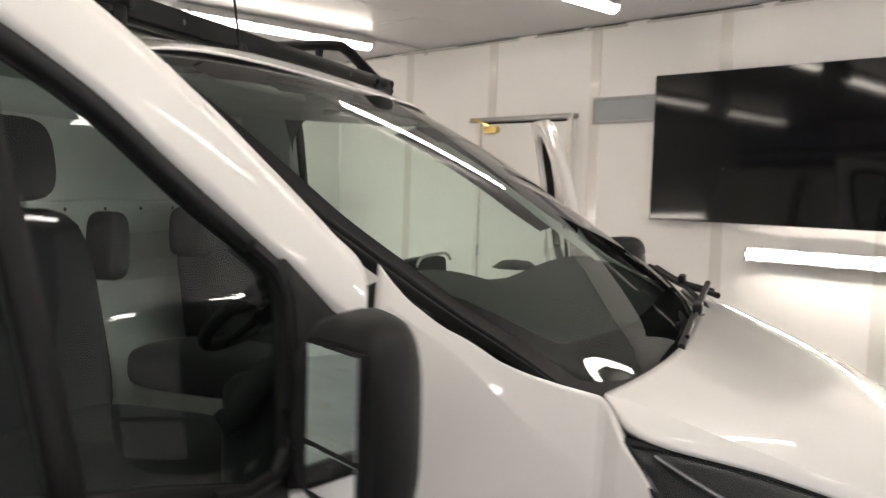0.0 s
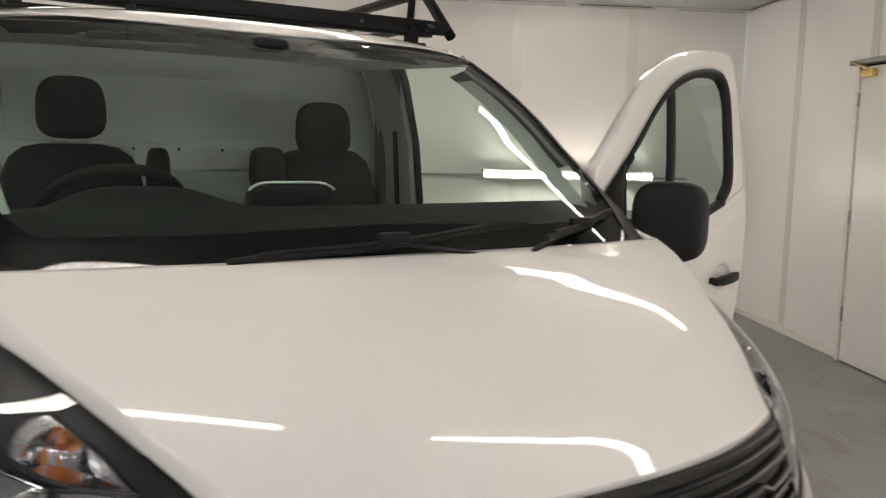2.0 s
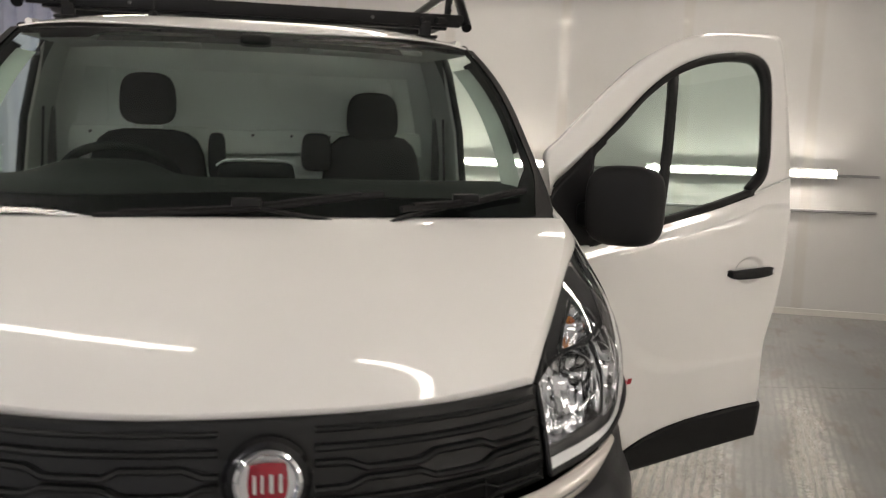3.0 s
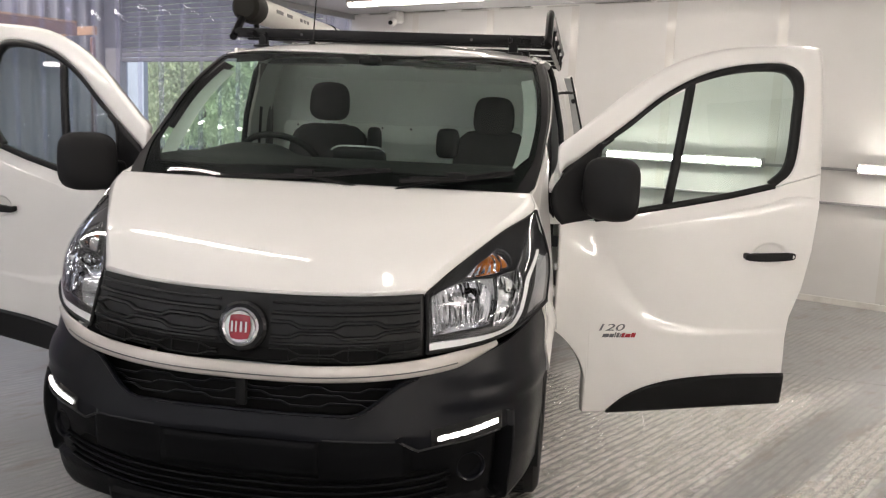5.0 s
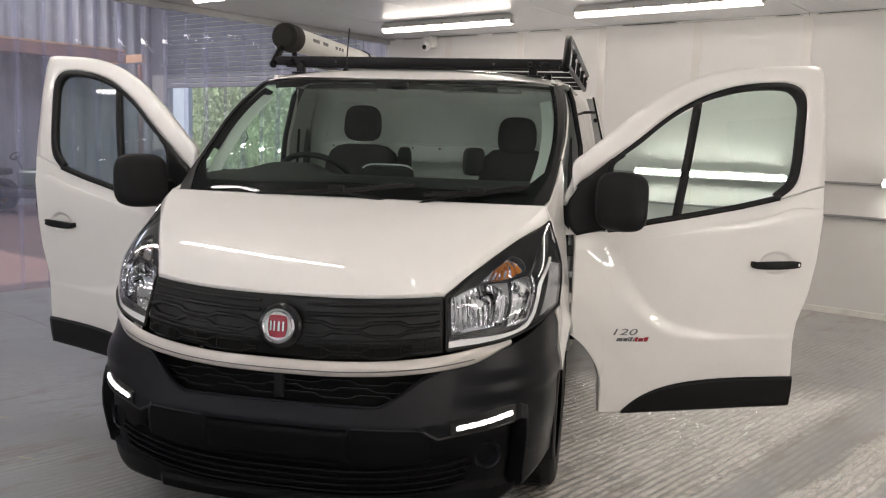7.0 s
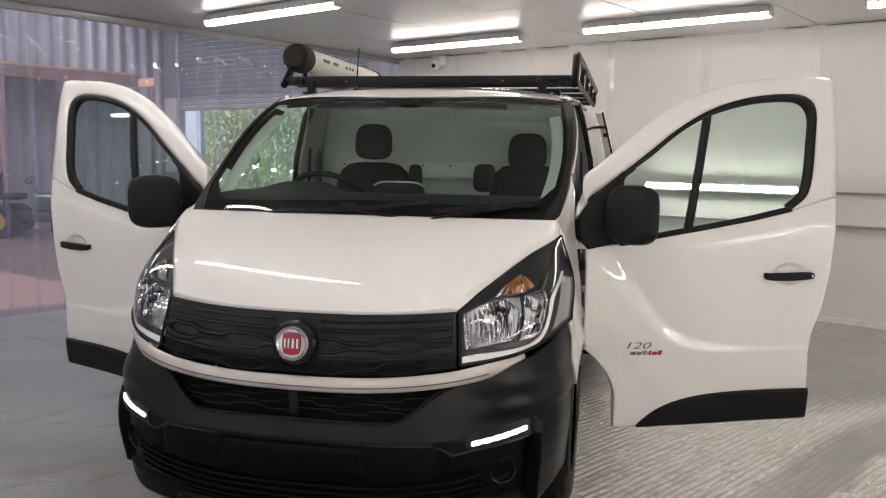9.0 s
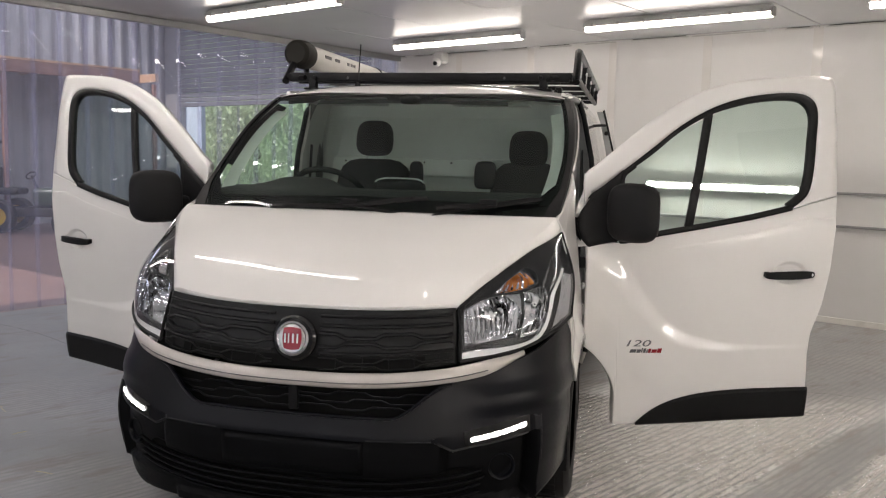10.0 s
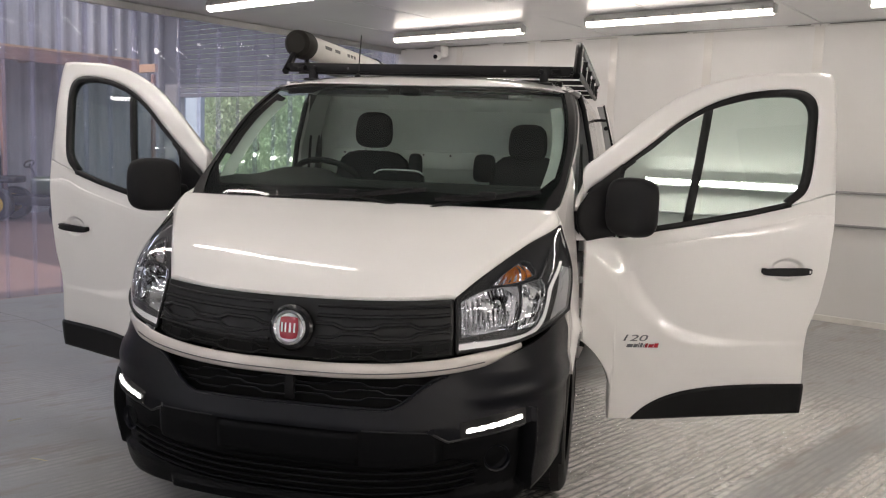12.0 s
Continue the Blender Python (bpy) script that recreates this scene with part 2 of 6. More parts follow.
# ---- surfaces of the room ----
def floor_material():
    """Grey floor paint, worn through to warm ridged concrete in swaths that run aslant."""
    m = material("painted_concrete", (0.205, 0.208, 0.210), 0.36, spec=0.6, vary=0.14, vary_scale=1.3, grime=0.25, grime_color=(0.20, 0.175, 0.15))
    n, l = m.node_tree.nodes, m.node_tree.links
    b = n["Principled BSDF"]
    tc = n.new("ShaderNodeTexCoord")

    def math_node(op, x, y=None, z=None, clamp=False):
        k = n.new("ShaderNodeMath")
        k.operation, k.use_clamp = op, clamp
        for i, v in enumerate((x, y, z)):
            if v is None:
                continue
            if isinstance(v, (int, float)):
                k.inputs[i].default_value = v
            else:
                l.new(v, k.inputs[i])
        return k.outputs[0]

    def dot(v):
        k = n.new("ShaderNodeVectorMath")
        k.operation = "DOT_PRODUCT"
        l.new(tc.outputs["Object"], k.inputs[0])
        k.inputs[1].default_value = v
        return k.outputs["Value"]

    def noise(scale, detail=4.0, vec=None, rough=0.5):
        k = n.new("ShaderNodeTexNoise")
        k.inputs["Scale"].default_value, k.inputs["Detail"].default_value, k.inputs["Roughness"].default_value = scale, detail, rough
        l.new(vec or tc.outputs["Object"], k.inputs["Vector"])
        return k.outputs["Fac"]

    def ramp(v, a, c, lo=0.0, hi=1.0):
        k = n.new("ShaderNodeMapRange")
        k.interpolation_type = "SMOOTHSTEP"
        k.inputs[1].default_value, k.inputs[2].default_value, k.inputs[3].default_value, k.inputs[4].default_value = a, c, lo, hi
        l.new(v, k.inputs[0])
        return k.outputs[0]

    across, along = dot((0.843, -0.537, 0)), dot((0.537, 0.843, 0))
    px, py = dot((1, 0, 0)), dot((0, 1, 0))
    bent = math_node("MULTIPLY_ADD", noise(2.4, 9.0, None, 0.7), 0.40, across)
    bent = math_node("SUBTRACT", bent, 0.20)
    band = math_node("MAXIMUM", ramp(bent, 0.68, 0.86, 1.0, 0.10), ramp(bent, 0.98, 1.10))
    band = math_node("MULTIPLY", band, ramp(px, 0.3, 0.9))
    # beyond the worn lane the grey paint still lies whole
    band = math_node("MULTIPLY", band, ramp(bent, 1.18, 1.34, 1.0, 0.05))
    band = math_node("MULTIPLY", band, ramp(py, 2.4, 3.3, 1.0, 0.12))
    band = math_node("MAXIMUM", band, math_node("MULTIPLY", ramp(noise(1.1, 3.0), 0.48, 0.62), 0.22))
    # ridges: long, uneven, broken
    comb = n.new("ShaderNodeCombineXYZ")
    l.new(across, comb.inputs[0])
    l.new(math_node("MULTIPLY", along, 0.045), comb.inputs[1])
    streak = noise(120.0, 7.0, comb.outputs[0], 0.75)
    drift = n.new("ShaderNodeCombineXYZ")
    l.new(across, drift.inputs[0])
    l.new(math_node("MULTIPLY", along, 0.22), drift.inputs[1])
    phase = math_node("MULTIPLY_ADD", across, 150.0, math_node("MULTIPLY", noise(1.3, 2.0), 2.0))
    phase = math_node("MULTIPLY_ADD", noise(14.0, 5.0, drift.outputs[0], 0.6), 7.0, phase)
    wave = ramp(math_node("SINE", phase), -0.9, 0.3)
    wave = math_node("MULTIPLY", wave, ramp(noise(15.0, 7.0, None, 0.65), 0.36, 0.62, 0.25, 1.0))
    lumps = noise(55.0, 9.0, None, 0.68)
    ridge = math_node("ADD", math_node("MULTIPLY", wave, 0.30), math_node("MULTIPLY", streak, 1.0))
    ridge = math_node("MULTIPLY_ADD", lumps, 0.46, ridge)
    high = math_node("MULTIPLY", ridge, band)
    height = math_node("MULTIPLY_ADD", noise(110.0, 6.0), 0.46, high)
    bp = n.new("ShaderNodeBump")
    bp.inputs["Strength"].default_value, bp.inputs["Distance"].default_value = 1.0, 0.0045
    l.new(height, bp.inputs["Height"])
    l.new(bp.outputs[0], b.inputs["Normal"])
    # worn tops show warm bare concrete; colour also paints their glints and groove shade
    worn = math_node("MULTIPLY", band, 0.8)
    old = b.inputs["Base Color"].links[0].from_socket
    mx = n.new("ShaderNodeMix")
    mx.data_type = "RGBA"
    l.new(worn, mx.inputs[0])
    l.new(old, mx.inputs[6])
    tops = n.new("ShaderNodeMix")
    tops.data_type = "RGBA"
    l.new(ramp(ridge, 0.64, 1.06), tops.inputs[0])
    tops.inputs[6].default_value = (0.165, 0.154, 0.14, 1)
    tops.inputs[7].default_value = (0.64, 0.585, 0.52, 1)
    l.new(tops.outputs[2], mx.inputs[7])
    # scuffs in thin drags along the same way, and dark spots
    comb2 = n.new("ShaderNodeCombineXYZ")
    l.new(across, comb2.inputs[0])
    l.new(math_node("MULTIPLY", along, 0.3), comb2.inputs[1])
    scuff = ramp(noise(7.0, 9.0, comb2.outputs[0], 0.62), 0.52, 0.66, 0.0, 0.7)
    mx2 = n.new("ShaderNodeMix")
    mx2.data_type = "RGBA"
    l.new(scuff, mx2.inputs[0])
    l.new(mx.outputs[2], mx2.inputs[6])
    mx2.inputs[7].default_value = (0.17, 0.145, 0.12, 1)
    l.new(mx2.outputs[2], b.inputs["Base Color"])
    b.inputs["Coat Roughness"].default_value = 0.11
    l.new(math_node("MULTIPLY", band, 1.0), b.inputs["Coat Weight"])
    b.inputs["Coat IOR"].default_value = 1.8
    l.new(bp.outputs[0], b.inputs["Coat Normal"])
    rough = math_node("SUBTRACT", math_node("MULTIPLY_ADD", lumps, 0.25, 0.33), math_node("MULTIPLY", band, 0.22))
    l.new(rough, b.inputs["Roughness"])
    return m


FLOOR = floor_material()
PANEL = material("white_wall_panel", (0.66, 0.65, 0.635), 0.42, vary=0.035, vary_scale=0.8, grime=0.12, grime_color=(0.5, 0.46, 0.41), bump=0.06, bump_scale=9)
# lighter copy of PANEL: the side wall's missing light is put into its colour
PANEL_LIT = material("lightened_white_panel", (0.77, 0.755, 0.745), 0.40, vary=0.035, vary_scale=0.8, grime=0.10, grime_color=(0.55, 0.51, 0.46), bump=0.06, bump_scale=9)
# unseen front wall: its colour is invented to cool bounce and darken window reflections
COOLWALL = material("blue_grey_wall", (0.30, 0.31, 0.35), 0.5, vary=0.05, vary_scale=0.8)
JOINT = material("glossy_joint_strip", (0.66, 0.64, 0.61), 0.11, vary=0.03)
SKIRT = material("white_skirting", (0.72, 0.70, 0.66), 0.35, vary=0.06, grime=0.3, grime_color=(0.35, 0.31, 0.27))
CEILING = material("ceiling_panel", (0.40, 0.40, 0.405), 0.27, spec=0.36, vary=0.04, vary_scale=0.9, grime=0.10, grime_color=(0.4, 0.36, 0.32), bump=0.3, bump_scale=3.5)
GREYMETAL = material("grey_steel", (0.33, 0.33, 0.33), 0.4, metal=0.6, vary=0.1)
LAMPCASE = material("grey_lamp_case", (0.42, 0.42, 0.41), 0.5, vary=0.08)
BLIND = material("grey_blind", (0.30, 0.32, 0.34), 0.5, vary=0.06)
BRASS = material("brass", (0.62, 0.45, 0.16), 0.3, metal=1.0, vary=0.1)
DOORLEAF = material("white_door_panel", (0.74, 0.73, 0.71), 0.34, vary=0.03, vary_scale=1.2, grime=0.1, grime_color=(0.5, 0.47, 0.42))
SCREEN = material("black_screen", (0.004, 0.004, 0.0045), 0.06, spec=0.24, vary=0.1)
# near-black for joints and openings; the shade inside them is put into the colour
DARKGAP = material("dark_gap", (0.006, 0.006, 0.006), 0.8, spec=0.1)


def room_box(x0, x1, y0, y1, z0, z1, bevel=0.0, bm=None):
    return block((x0 + x1) / 2, (y0 + y1) / 2, (z0 + z1) / 2, x1 - x0, y1 - y0, z1 - z0, bevel, 1, ROOM, bm)


def structure(name, bm, mat, label, category, smooth=False):
    return tagged(part(name, bm, mat, None, label, smooth), category=category, kind="structure")


floor = structure("floor", room_box(-ROOM_W - 0.15, 0.2, -ROOM_D, 0.2, -0.1, 0.0), FLOOR, "grey painted concrete floor with brushed ridges and scuffs", "floor")

# a slab joint and a wandering crack
CRACK = material("dark_crack", (0.05, 0.045, 0.04), 0.9)
rc = random.Random(3)
for pts, w in ((((2.32, 3.16), (2.86, 3.07), (3.45, 2.97), (4.6, 2.78)), 0.0045), (((-4.2, 3.45), (-3.52, 3.18), (-2.98, 2.88), (-2.45, 2.62), (-1.7, 2.2)), 0.006)):
    line = spline([(x, y, 0) for x, y in pts])
    wig = [(rc.uniform(-0.012, 0.012), rc.uniform(0.3, 1.2)) for _ in range(61)]
    part("crack", sheet(lambda u, v, line=line, wig=wig, w=w: line(u) + Vector((0, wig[int(round(u * 60))][0] + (v - 0.5) * w * wig[int(round(u * 60))][1], 0.0015)), 60, 1), CRACK, floor, smooth=False)

# ceiling: panels with narrow gaps under a solid deck
bm = room_box(-ROOM_W - 0.15, 0.2, -ROOM_D, 0.2, ROOM_H + 0.018, ROOM_H + 0.1)
rp = random.Random(8)
for i in range(8):
    for j in range(6):
        x0, y0 = -8.6 + i * 1.08, -2.33 * (j + 1)
        x1 = min(x0 + 1.077, -0.001)
        tilt = Matrix.Translation(((x0 + x1) / 2, y0 + 1.165, 0)) @ pose(0, 0, 0, rp.uniform(-0.10, 0.10), rp.uniform(-0.15, 0.15), 0)
        block(0, 0, ROOM_H + 0.006, x1 - x0 - 0.003, 2.324, 0.008, 0.0, 1, ROOM @ tilt, bm)
structure("ceiling", bm, CEILING, "white glossy panelled ceiling with narrow dark joints", "ceiling")


def wall(name, label, place, count, width, height, start=0.0, skin=PANEL):
    """A wall of upright panels with glossy strips over the joints; place(a0, a1, d0, d1, z0, z1) gives the box bmesh."""
    core = structure(name, place(start, start + count * width, 0.012, 0.16, 0.0, height), DARKGAP, label, "wall")
    for i in range(count):
        a = start + i * width
        part("panel", place(a + 0.004, a + width - 0.004, 0.0, 0.0115, 0.0, height), skin, core, smooth=False)
        if i:
            part("joint_strip", place(a - 0.045, a + 0.045, -0.004, -0.0005, 0.06, height - 0.02), JOINT, core, smooth=False)
    part("skirting", place(start, start + count * width, -0.018, -0.0006, 0.0, 0.055), SKIRT, core, smooth=False)
    return core


def on_back(a0, a1, d0, d1, z0, z1):
    return room_box(-a1, -a0, d0, d1, z0, z1)


def on_right(a0, a1, d0, d1, z0, z1):
    return room_box(d0, d1, -a1, -a0, z0, z1)


back = wall("wall_back", "white glossy panelled back wall with joint strips", on_back, 8, 1.0725, ROOM_H, -0.0)
right = wall("wall_right", "white glossy panelled side wall with joint strips", on_right, 12, 1.045, ROOM_H, 0.0, PANEL_LIT)
structure("wall_front", room_box(-ROOM_W, 0.0, -ROOM_D - 0.15, -ROOM_D, 0, ROOM_H), COOLWALL, "unseen front wall, blue-grey to cool and dim the light it returns", "wall")
structure("wall_left", room_box(-ROOM_W - 0.12, -ROOM_W, -ROOM_D, -8.6, 0, ROOM_H), PANEL, "white wall beside the strip curtain opening", "wall")

# stained strips where the walls meet the ceiling
COVING = material("stained_strip", (0.50, 0.49, 0.47), 0.5, vary=0.12, vary_scale=2.5, grime=0.5, grime_color=(0.30, 0.27, 0.24), bump=0.3, bump_scale=30)
rj = random.Random(5)
for place, far, core in ((on_back, 8.5, back), (on_right, 12.2, right)):
    a = 0.03
    while a < far:
        n = rj.uniform(0.25, 0.9)
        part("stained_joint", place(a, min(a + n, far), -0.0075, -0.0045, ROOM_H - 0.022 - rj.uniform(0, 0.008), ROOM_H - 0.010), COVING, core, "stained joint under the ceiling", False)
        if rj.random() < 0.75:
            part("open_joint", place(a + 0.03, min(a + n - 0.02, far), -0.0085, -0.0046, ROOM_H - 0.009, ROOM_H - 0.003), DARKGAP, core, "", False)
        a += n + rj.uniform(0.01, 0.2)
part("conduit", rod([ROOM @ Vector(p) for p in ((-0.95, -1.36, ROOM_H - 0.014), (-0.5, -1.34, ROOM_H - 0.014), (-0.06, -1.30, ROOM_H - 0.016), (-0.045, -1.30, ROOM_H - 0.05))], 0.010, sides=8), LAMPCASE, right, "thin grey cable conduit")

# two thin rails along the back wall
for z in (0.925, 1.235):
    tagged(part("wall_rail", room_box(-7.5, -0.5, -0.030, -0.005, z - 0.012, z + 0.012, 0.003), GREYMETAL, None, "thin grey metal rail along the white back wall", False), category="rail", kind="structure")


# ---- tube lights ----
def tube_light(length, label, wall_lamp=False, w=1.0, shine=TUBE):
    """Along its own x; light below the case."""
    ob = thing("wall_light" if wall_lamp else "ceiling_light", label, "light", "tube lights on the walls" if wall_lamp else "tube lights on the ceiling")
    part("case", block(0, 0, 0.055, length, 0.085, 0.05, 0.012), LAMPCASE, ob, "grey lamp case")
    part("gear_rail", block(0, 0.0, 0.088, length * 0.97, 0.05, 0.016, 0.004), LAMPCASE, ob)
    bm = bmesh.new()
    n, k = 2, 10
    prof = [(0.041 * w * math.cos(a), 0.034 - 0.046 * math.sin(a)) for a in [math.pi * i / k for i in range(k + 1)]]
    ends = []
    for s in (-1, 1):
        ends.append([bm.verts.new((s * (length / 2 - 0.02), y, z)) for y, z in prof])
    for a in range(k):
        bm.faces.new((ends[0][a], ends[0][a + 1], ends[1][a + 1], ends[1][a]))
    bm.faces.new(ends[0])
    bm.faces.new(ends[1][::-1])
    bmesh.ops.recalc_face_normals(bm, faces=bm.faces)
    part("diffuser", bm, shine, ob, "glowing white diffuser")
    for s in (-1, 1):
        part("end_cap", block(s * (length / 2 - 0.012), 0, 0.035, 0.022, 0.09, 0.075, 0.01), LAMPCASE, ob)
    for i in range(7):
        for s in (-1, 1):
            part("clip", block((i - 3) * length * 0.148, s * 0.044, 0.045, 0.022, 0.012, 0.034, 0.003), GREYMETAL, ob)
    return ob


lamp = tube_light(1.76, "grey tube light with a glowing white diffuser under the ceiling")
LAMP_Z = ROOM_H - 0.102
lamp.matrix_world = ROOM @ pose(-1.61, -3.80, LAMP_Z)
for x, y in ((-4.15, -3.75), (-6.75, -3.65)):
    copy_thing(lamp, ROOM @ pose(x, y, LAMP_Z))
old = tube_light(1.76, "older grey tube light with a warm diffuser under the ceiling", shine=TUBE_BACK)
old.matrix_world = ROOM @ pose(-1.61, -1.36, LAMP_Z)
for x, y in ((-4.07, -1.35), (-6.6, -1.24)):
    copy_thing(old, ROOM @ pose(x, y, LAMP_Z))
cool = tube_light(2.10, "grey tube light with a cool white diffuser under the ceiling", shine=TUBE_COOL)
cool.matrix_world = ROOM @ pose(-1.60, -6.36, LAMP_Z)
for x, y in ((-4.52, -6.36), (-7.20, -6.36)):
    copy_thing(cool, ROOM @ pose(x, y, LAMP_Z))
# two unseen rows, added to light the van from the front
extra = tube_light(1.76, "added unseen grey tube light with a bluish white diffuser under the ceiling", shine=TUBE_ADDED)
extra.matrix_world = ROOM @ pose(-1.77, -8.7, LAMP_Z)
for x, y in ((-4.35, -8.7), (-6.93, -8.7), (-1.77, -11.1), (-4.35, -11.1), (-6.93, -11.1)):
    copy_thing(extra, ROOM @ pose(x, y, LAMP_Z))

wlamp = tube_light(1.60, "low tube light with a glowing white diffuser on the wall", True, 0.5, TUBE_WALL)
wlamp.matrix_world = ROOM @ pose(-1.65, -0.128, 1.25, -90, 0, 0)
copy_thing(wlamp, ROOM @ pose(-4.05, -0.128, 1.25, -90, 0, 0))
copy_thing(wlamp, ROOM @ pose(-6.5, -0.128, 1.25, -90, 0, 0))
for y in (-5.24, -7.9, -10.65):
    copy_thing(wlamp, ROOM @ pose(-0.128, y, 1.205, -90, 0, -90))
flamp = tube_light(1.60, "low tube light with a cool white diffuser on the wall", True, 0.5, TUBE_FRONT)
flamp.matrix_world = ROOM @ pose(-1.65, -ROOM_D + 0.105, 1.25, 90, 0, 0)
for x in (-4.05, -6.5):
    copy_thing(flamp, ROOM @ pose(x, -ROOM_D + 0.105, 1.25, 90, 0, 0))


# ---- room door, screen, vent, camera ----
D0, D1 = -2.92, -2.02
door = tagged(part("door_1", room_box(-0.045, -0.006, D0, D1, 0.012, 2.105, 0.003), DOORLEAF, None, "closed white flush door with pull handle and brass closer", False), category="door", kind="structure")
for y0, y1, z0, z1 in ((D0 - 0.05, D0 - 0.004, 0, 2.16), (D1 + 0.004, D1 + 0.05, 0, 2.16)):
    part("door_frame", room_box(-0.06, -0.0045, y0, y1, z0, z1, 0.004), SKIRT, door, smooth=False)
part("door_frame", room_box(-0.066, -0.0045, D0 - 0.075, D1 + 0.13, 2.125, 2.16, 0.004), GREYMETAL, door, "grey metal head strip", False)
part("door_gap", room_box(-0.012, -0.0046, D0 - 0.004, D1 + 0.004, 0.0, 2.123), DARKGAP, door, smooth=False)
bm = rod([ROOM @ Vector(p) for p in ((-0.046, -2.80, 1.06), (-0.085, -2.80, 1.065), (-0.098, -2.80, 1.09), (-0.098, -2.80, 1.20), (-0.085, -2.80, 1.225), (-0.046, -2.80, 1.23))], 0.011)
part("pull_handle", bm, GREYMETAL, door, "grey steel pull handle")
for z in (1.06, 1.23, 1.145):
    part("handle_plate", spun([(0, 0.006), (0.024 if z != 1.145 else 0.014, 0.005), (0.026 if z != 1.145 else 0.015, 0)], 20, ROOM @ aim((-0.0455, -2.80 if z != 1.145 else -2.775, z), (-1, 0, 0))), GREYMETAL, door)
part("closer", block(-0.072, -2.155, 2.055, 0.05, 0.15, 0.055, 0.015, 2, ROOM), BRASS, door, "brass door closer")
part("closer_arm", rod([ROOM @ Vector(p) for p in ((-0.085, -2.155, 2.085), (-0.09, -2.0, 2.135), (-0.07, -1.92, 2.145))], 0.009), BRASS, door)
for z in (0.35, 1.05, 1.88):
    part("hinge", rod([ROOM @ Vector((-0.052, D1 + 0.002, z - 0.05)), ROOM @ Vector((-0.052, D1 + 0.002, z + 0.05))], 0.009), GREYMETAL, door)

tv = thing("television", "large black flat screen television fixed to the white wall", "television")
part("back_case", room_box(-0.062, -0.012, -5.42, -3.72, 1.42, 2.36, 0.01), PLASTIC, tv, smooth=False)
part("screen", room_box(-0.075, -0.064, -5.44, -3.70, 1.40, 2.385, 0.003), SCREEN, tv, "switched-off black screen", False)
part("bezel", room_box(-0.079, -0.0655, -5.445, -3.695, 1.392, 1.4025, 0.002), GLOSSBLACK, tv, smooth=False)

vent = thing("wall_vent", "grey framed high window with a dull blind on the white wall", "vent")
for a in ((-3.72, -3.13, 2.075, 2.095), (-3.72, -3.13, 2.248, 2.27), (-3.15, -3.13, 2.095, 2.248), (-3.72, -3.70, 2.095, 2.248)):
    part("frame", room_box(-0.02, -0.0045, a[0], a[1], a[2], a[3], 0.003), GREYMETAL, vent, smooth=False)
for i in range(9):
    z = 2.097 + i * 0.0168
    part("slat", block(-0.011, -3.425, z + 0.008, 0.004, 0.548, 0.0165, 0.0, 1, ROOM @ pose(0, 0, 0)), BLIND, vent, smooth=False)

dome = thing("security_camera", "white dome security camera under the ceiling", "camera")
part("mount", room_box(-7.80, -7.66, -0.16, -0.02, 2.66, ROOM_H - 0.001, 0.02), PANEL, dome)
part("ball", spun([(0, 0.06), (0.03, 0.052), (0.052, 0.03), (0.06, 0), (0.052, -0.03), (0.03, -0.052), (0, -0.06)], 20, ROOM @ Matrix.Translation((-7.70, -0.22, 2.66))), PANEL, dome)
part("lens", spun([(0, 0.02), (0.022, 0.016), (0.028, 0)], 16, ROOM @ aim((-7.683, -0.265, 2.645), (0.35, -0.85, -0.35))), GLOSSBLACK, dome)


# ---- strip curtain ----
def strip_material():
    """Clear soft plastic: tinted, glossy, slightly milky."""
    m = glass("clear_pvc", (0.90, 0.90, 0.965), 0.14, 1.42, 0.02)
    n, l = m.node_tree.nodes, m.node_tree.links
    clear = next(k for k in n if k.type == "BSDF_TRANSPARENT")
    mix = next(k for k in n if k.type == "MIX_SHADER")
    milk = n.new("ShaderNodeBsdfTranslucent")
    milk.inputs[0].default_value = (0.74, 0.74, 0.95, 1)
    dif = n.new("ShaderNodeBsdfDiffuse")
    dif.inputs[0].default_value = (0.64, 0.65, 0.86, 1)
    both = n.new("ShaderNodeMixShader")
    l.new(milk.outputs[0], both.inputs[1])
    l.new(dif.outputs[0], both.inputs[2])
    veil = n.new("ShaderNodeMixShader")
    tc = n.new("ShaderNodeTexCoord")
    no = n.new("ShaderNodeTexNoise")
    no.inputs["Scale"].default_value = 2.0
    l.new(tc.outputs["Object"], no.inputs[0])
    mr = n.new("ShaderNodeMapRange")
    mr.inputs[3].default_value, mr.inputs[4].default_value = 0.12, 0.25
    l.new(no.outputs["Fac"], mr.inputs[0])
    l.new(mr.outputs[0], veil.inputs[0])
    l.new(clear.outputs[0], veil.inputs[1])
    l.new(both.outputs[0], veil.inputs[2])
    l.new(veil.outputs[0], mix.inputs[1])
    return m


PVC = strip_material()
CX = -ROOM_W
curtain = tagged(part("curtain_rail", room_box(CX - 0.05, CX + 0.01, -8.6, 0.0, 2.735, ROOM_H - 0.002, 0.003), GREYMETAL, None, "clear bluish plastic strip curtain hanging from a dark rail", False), category="strip curtain", kind="structure")
rs = random.Random(4)
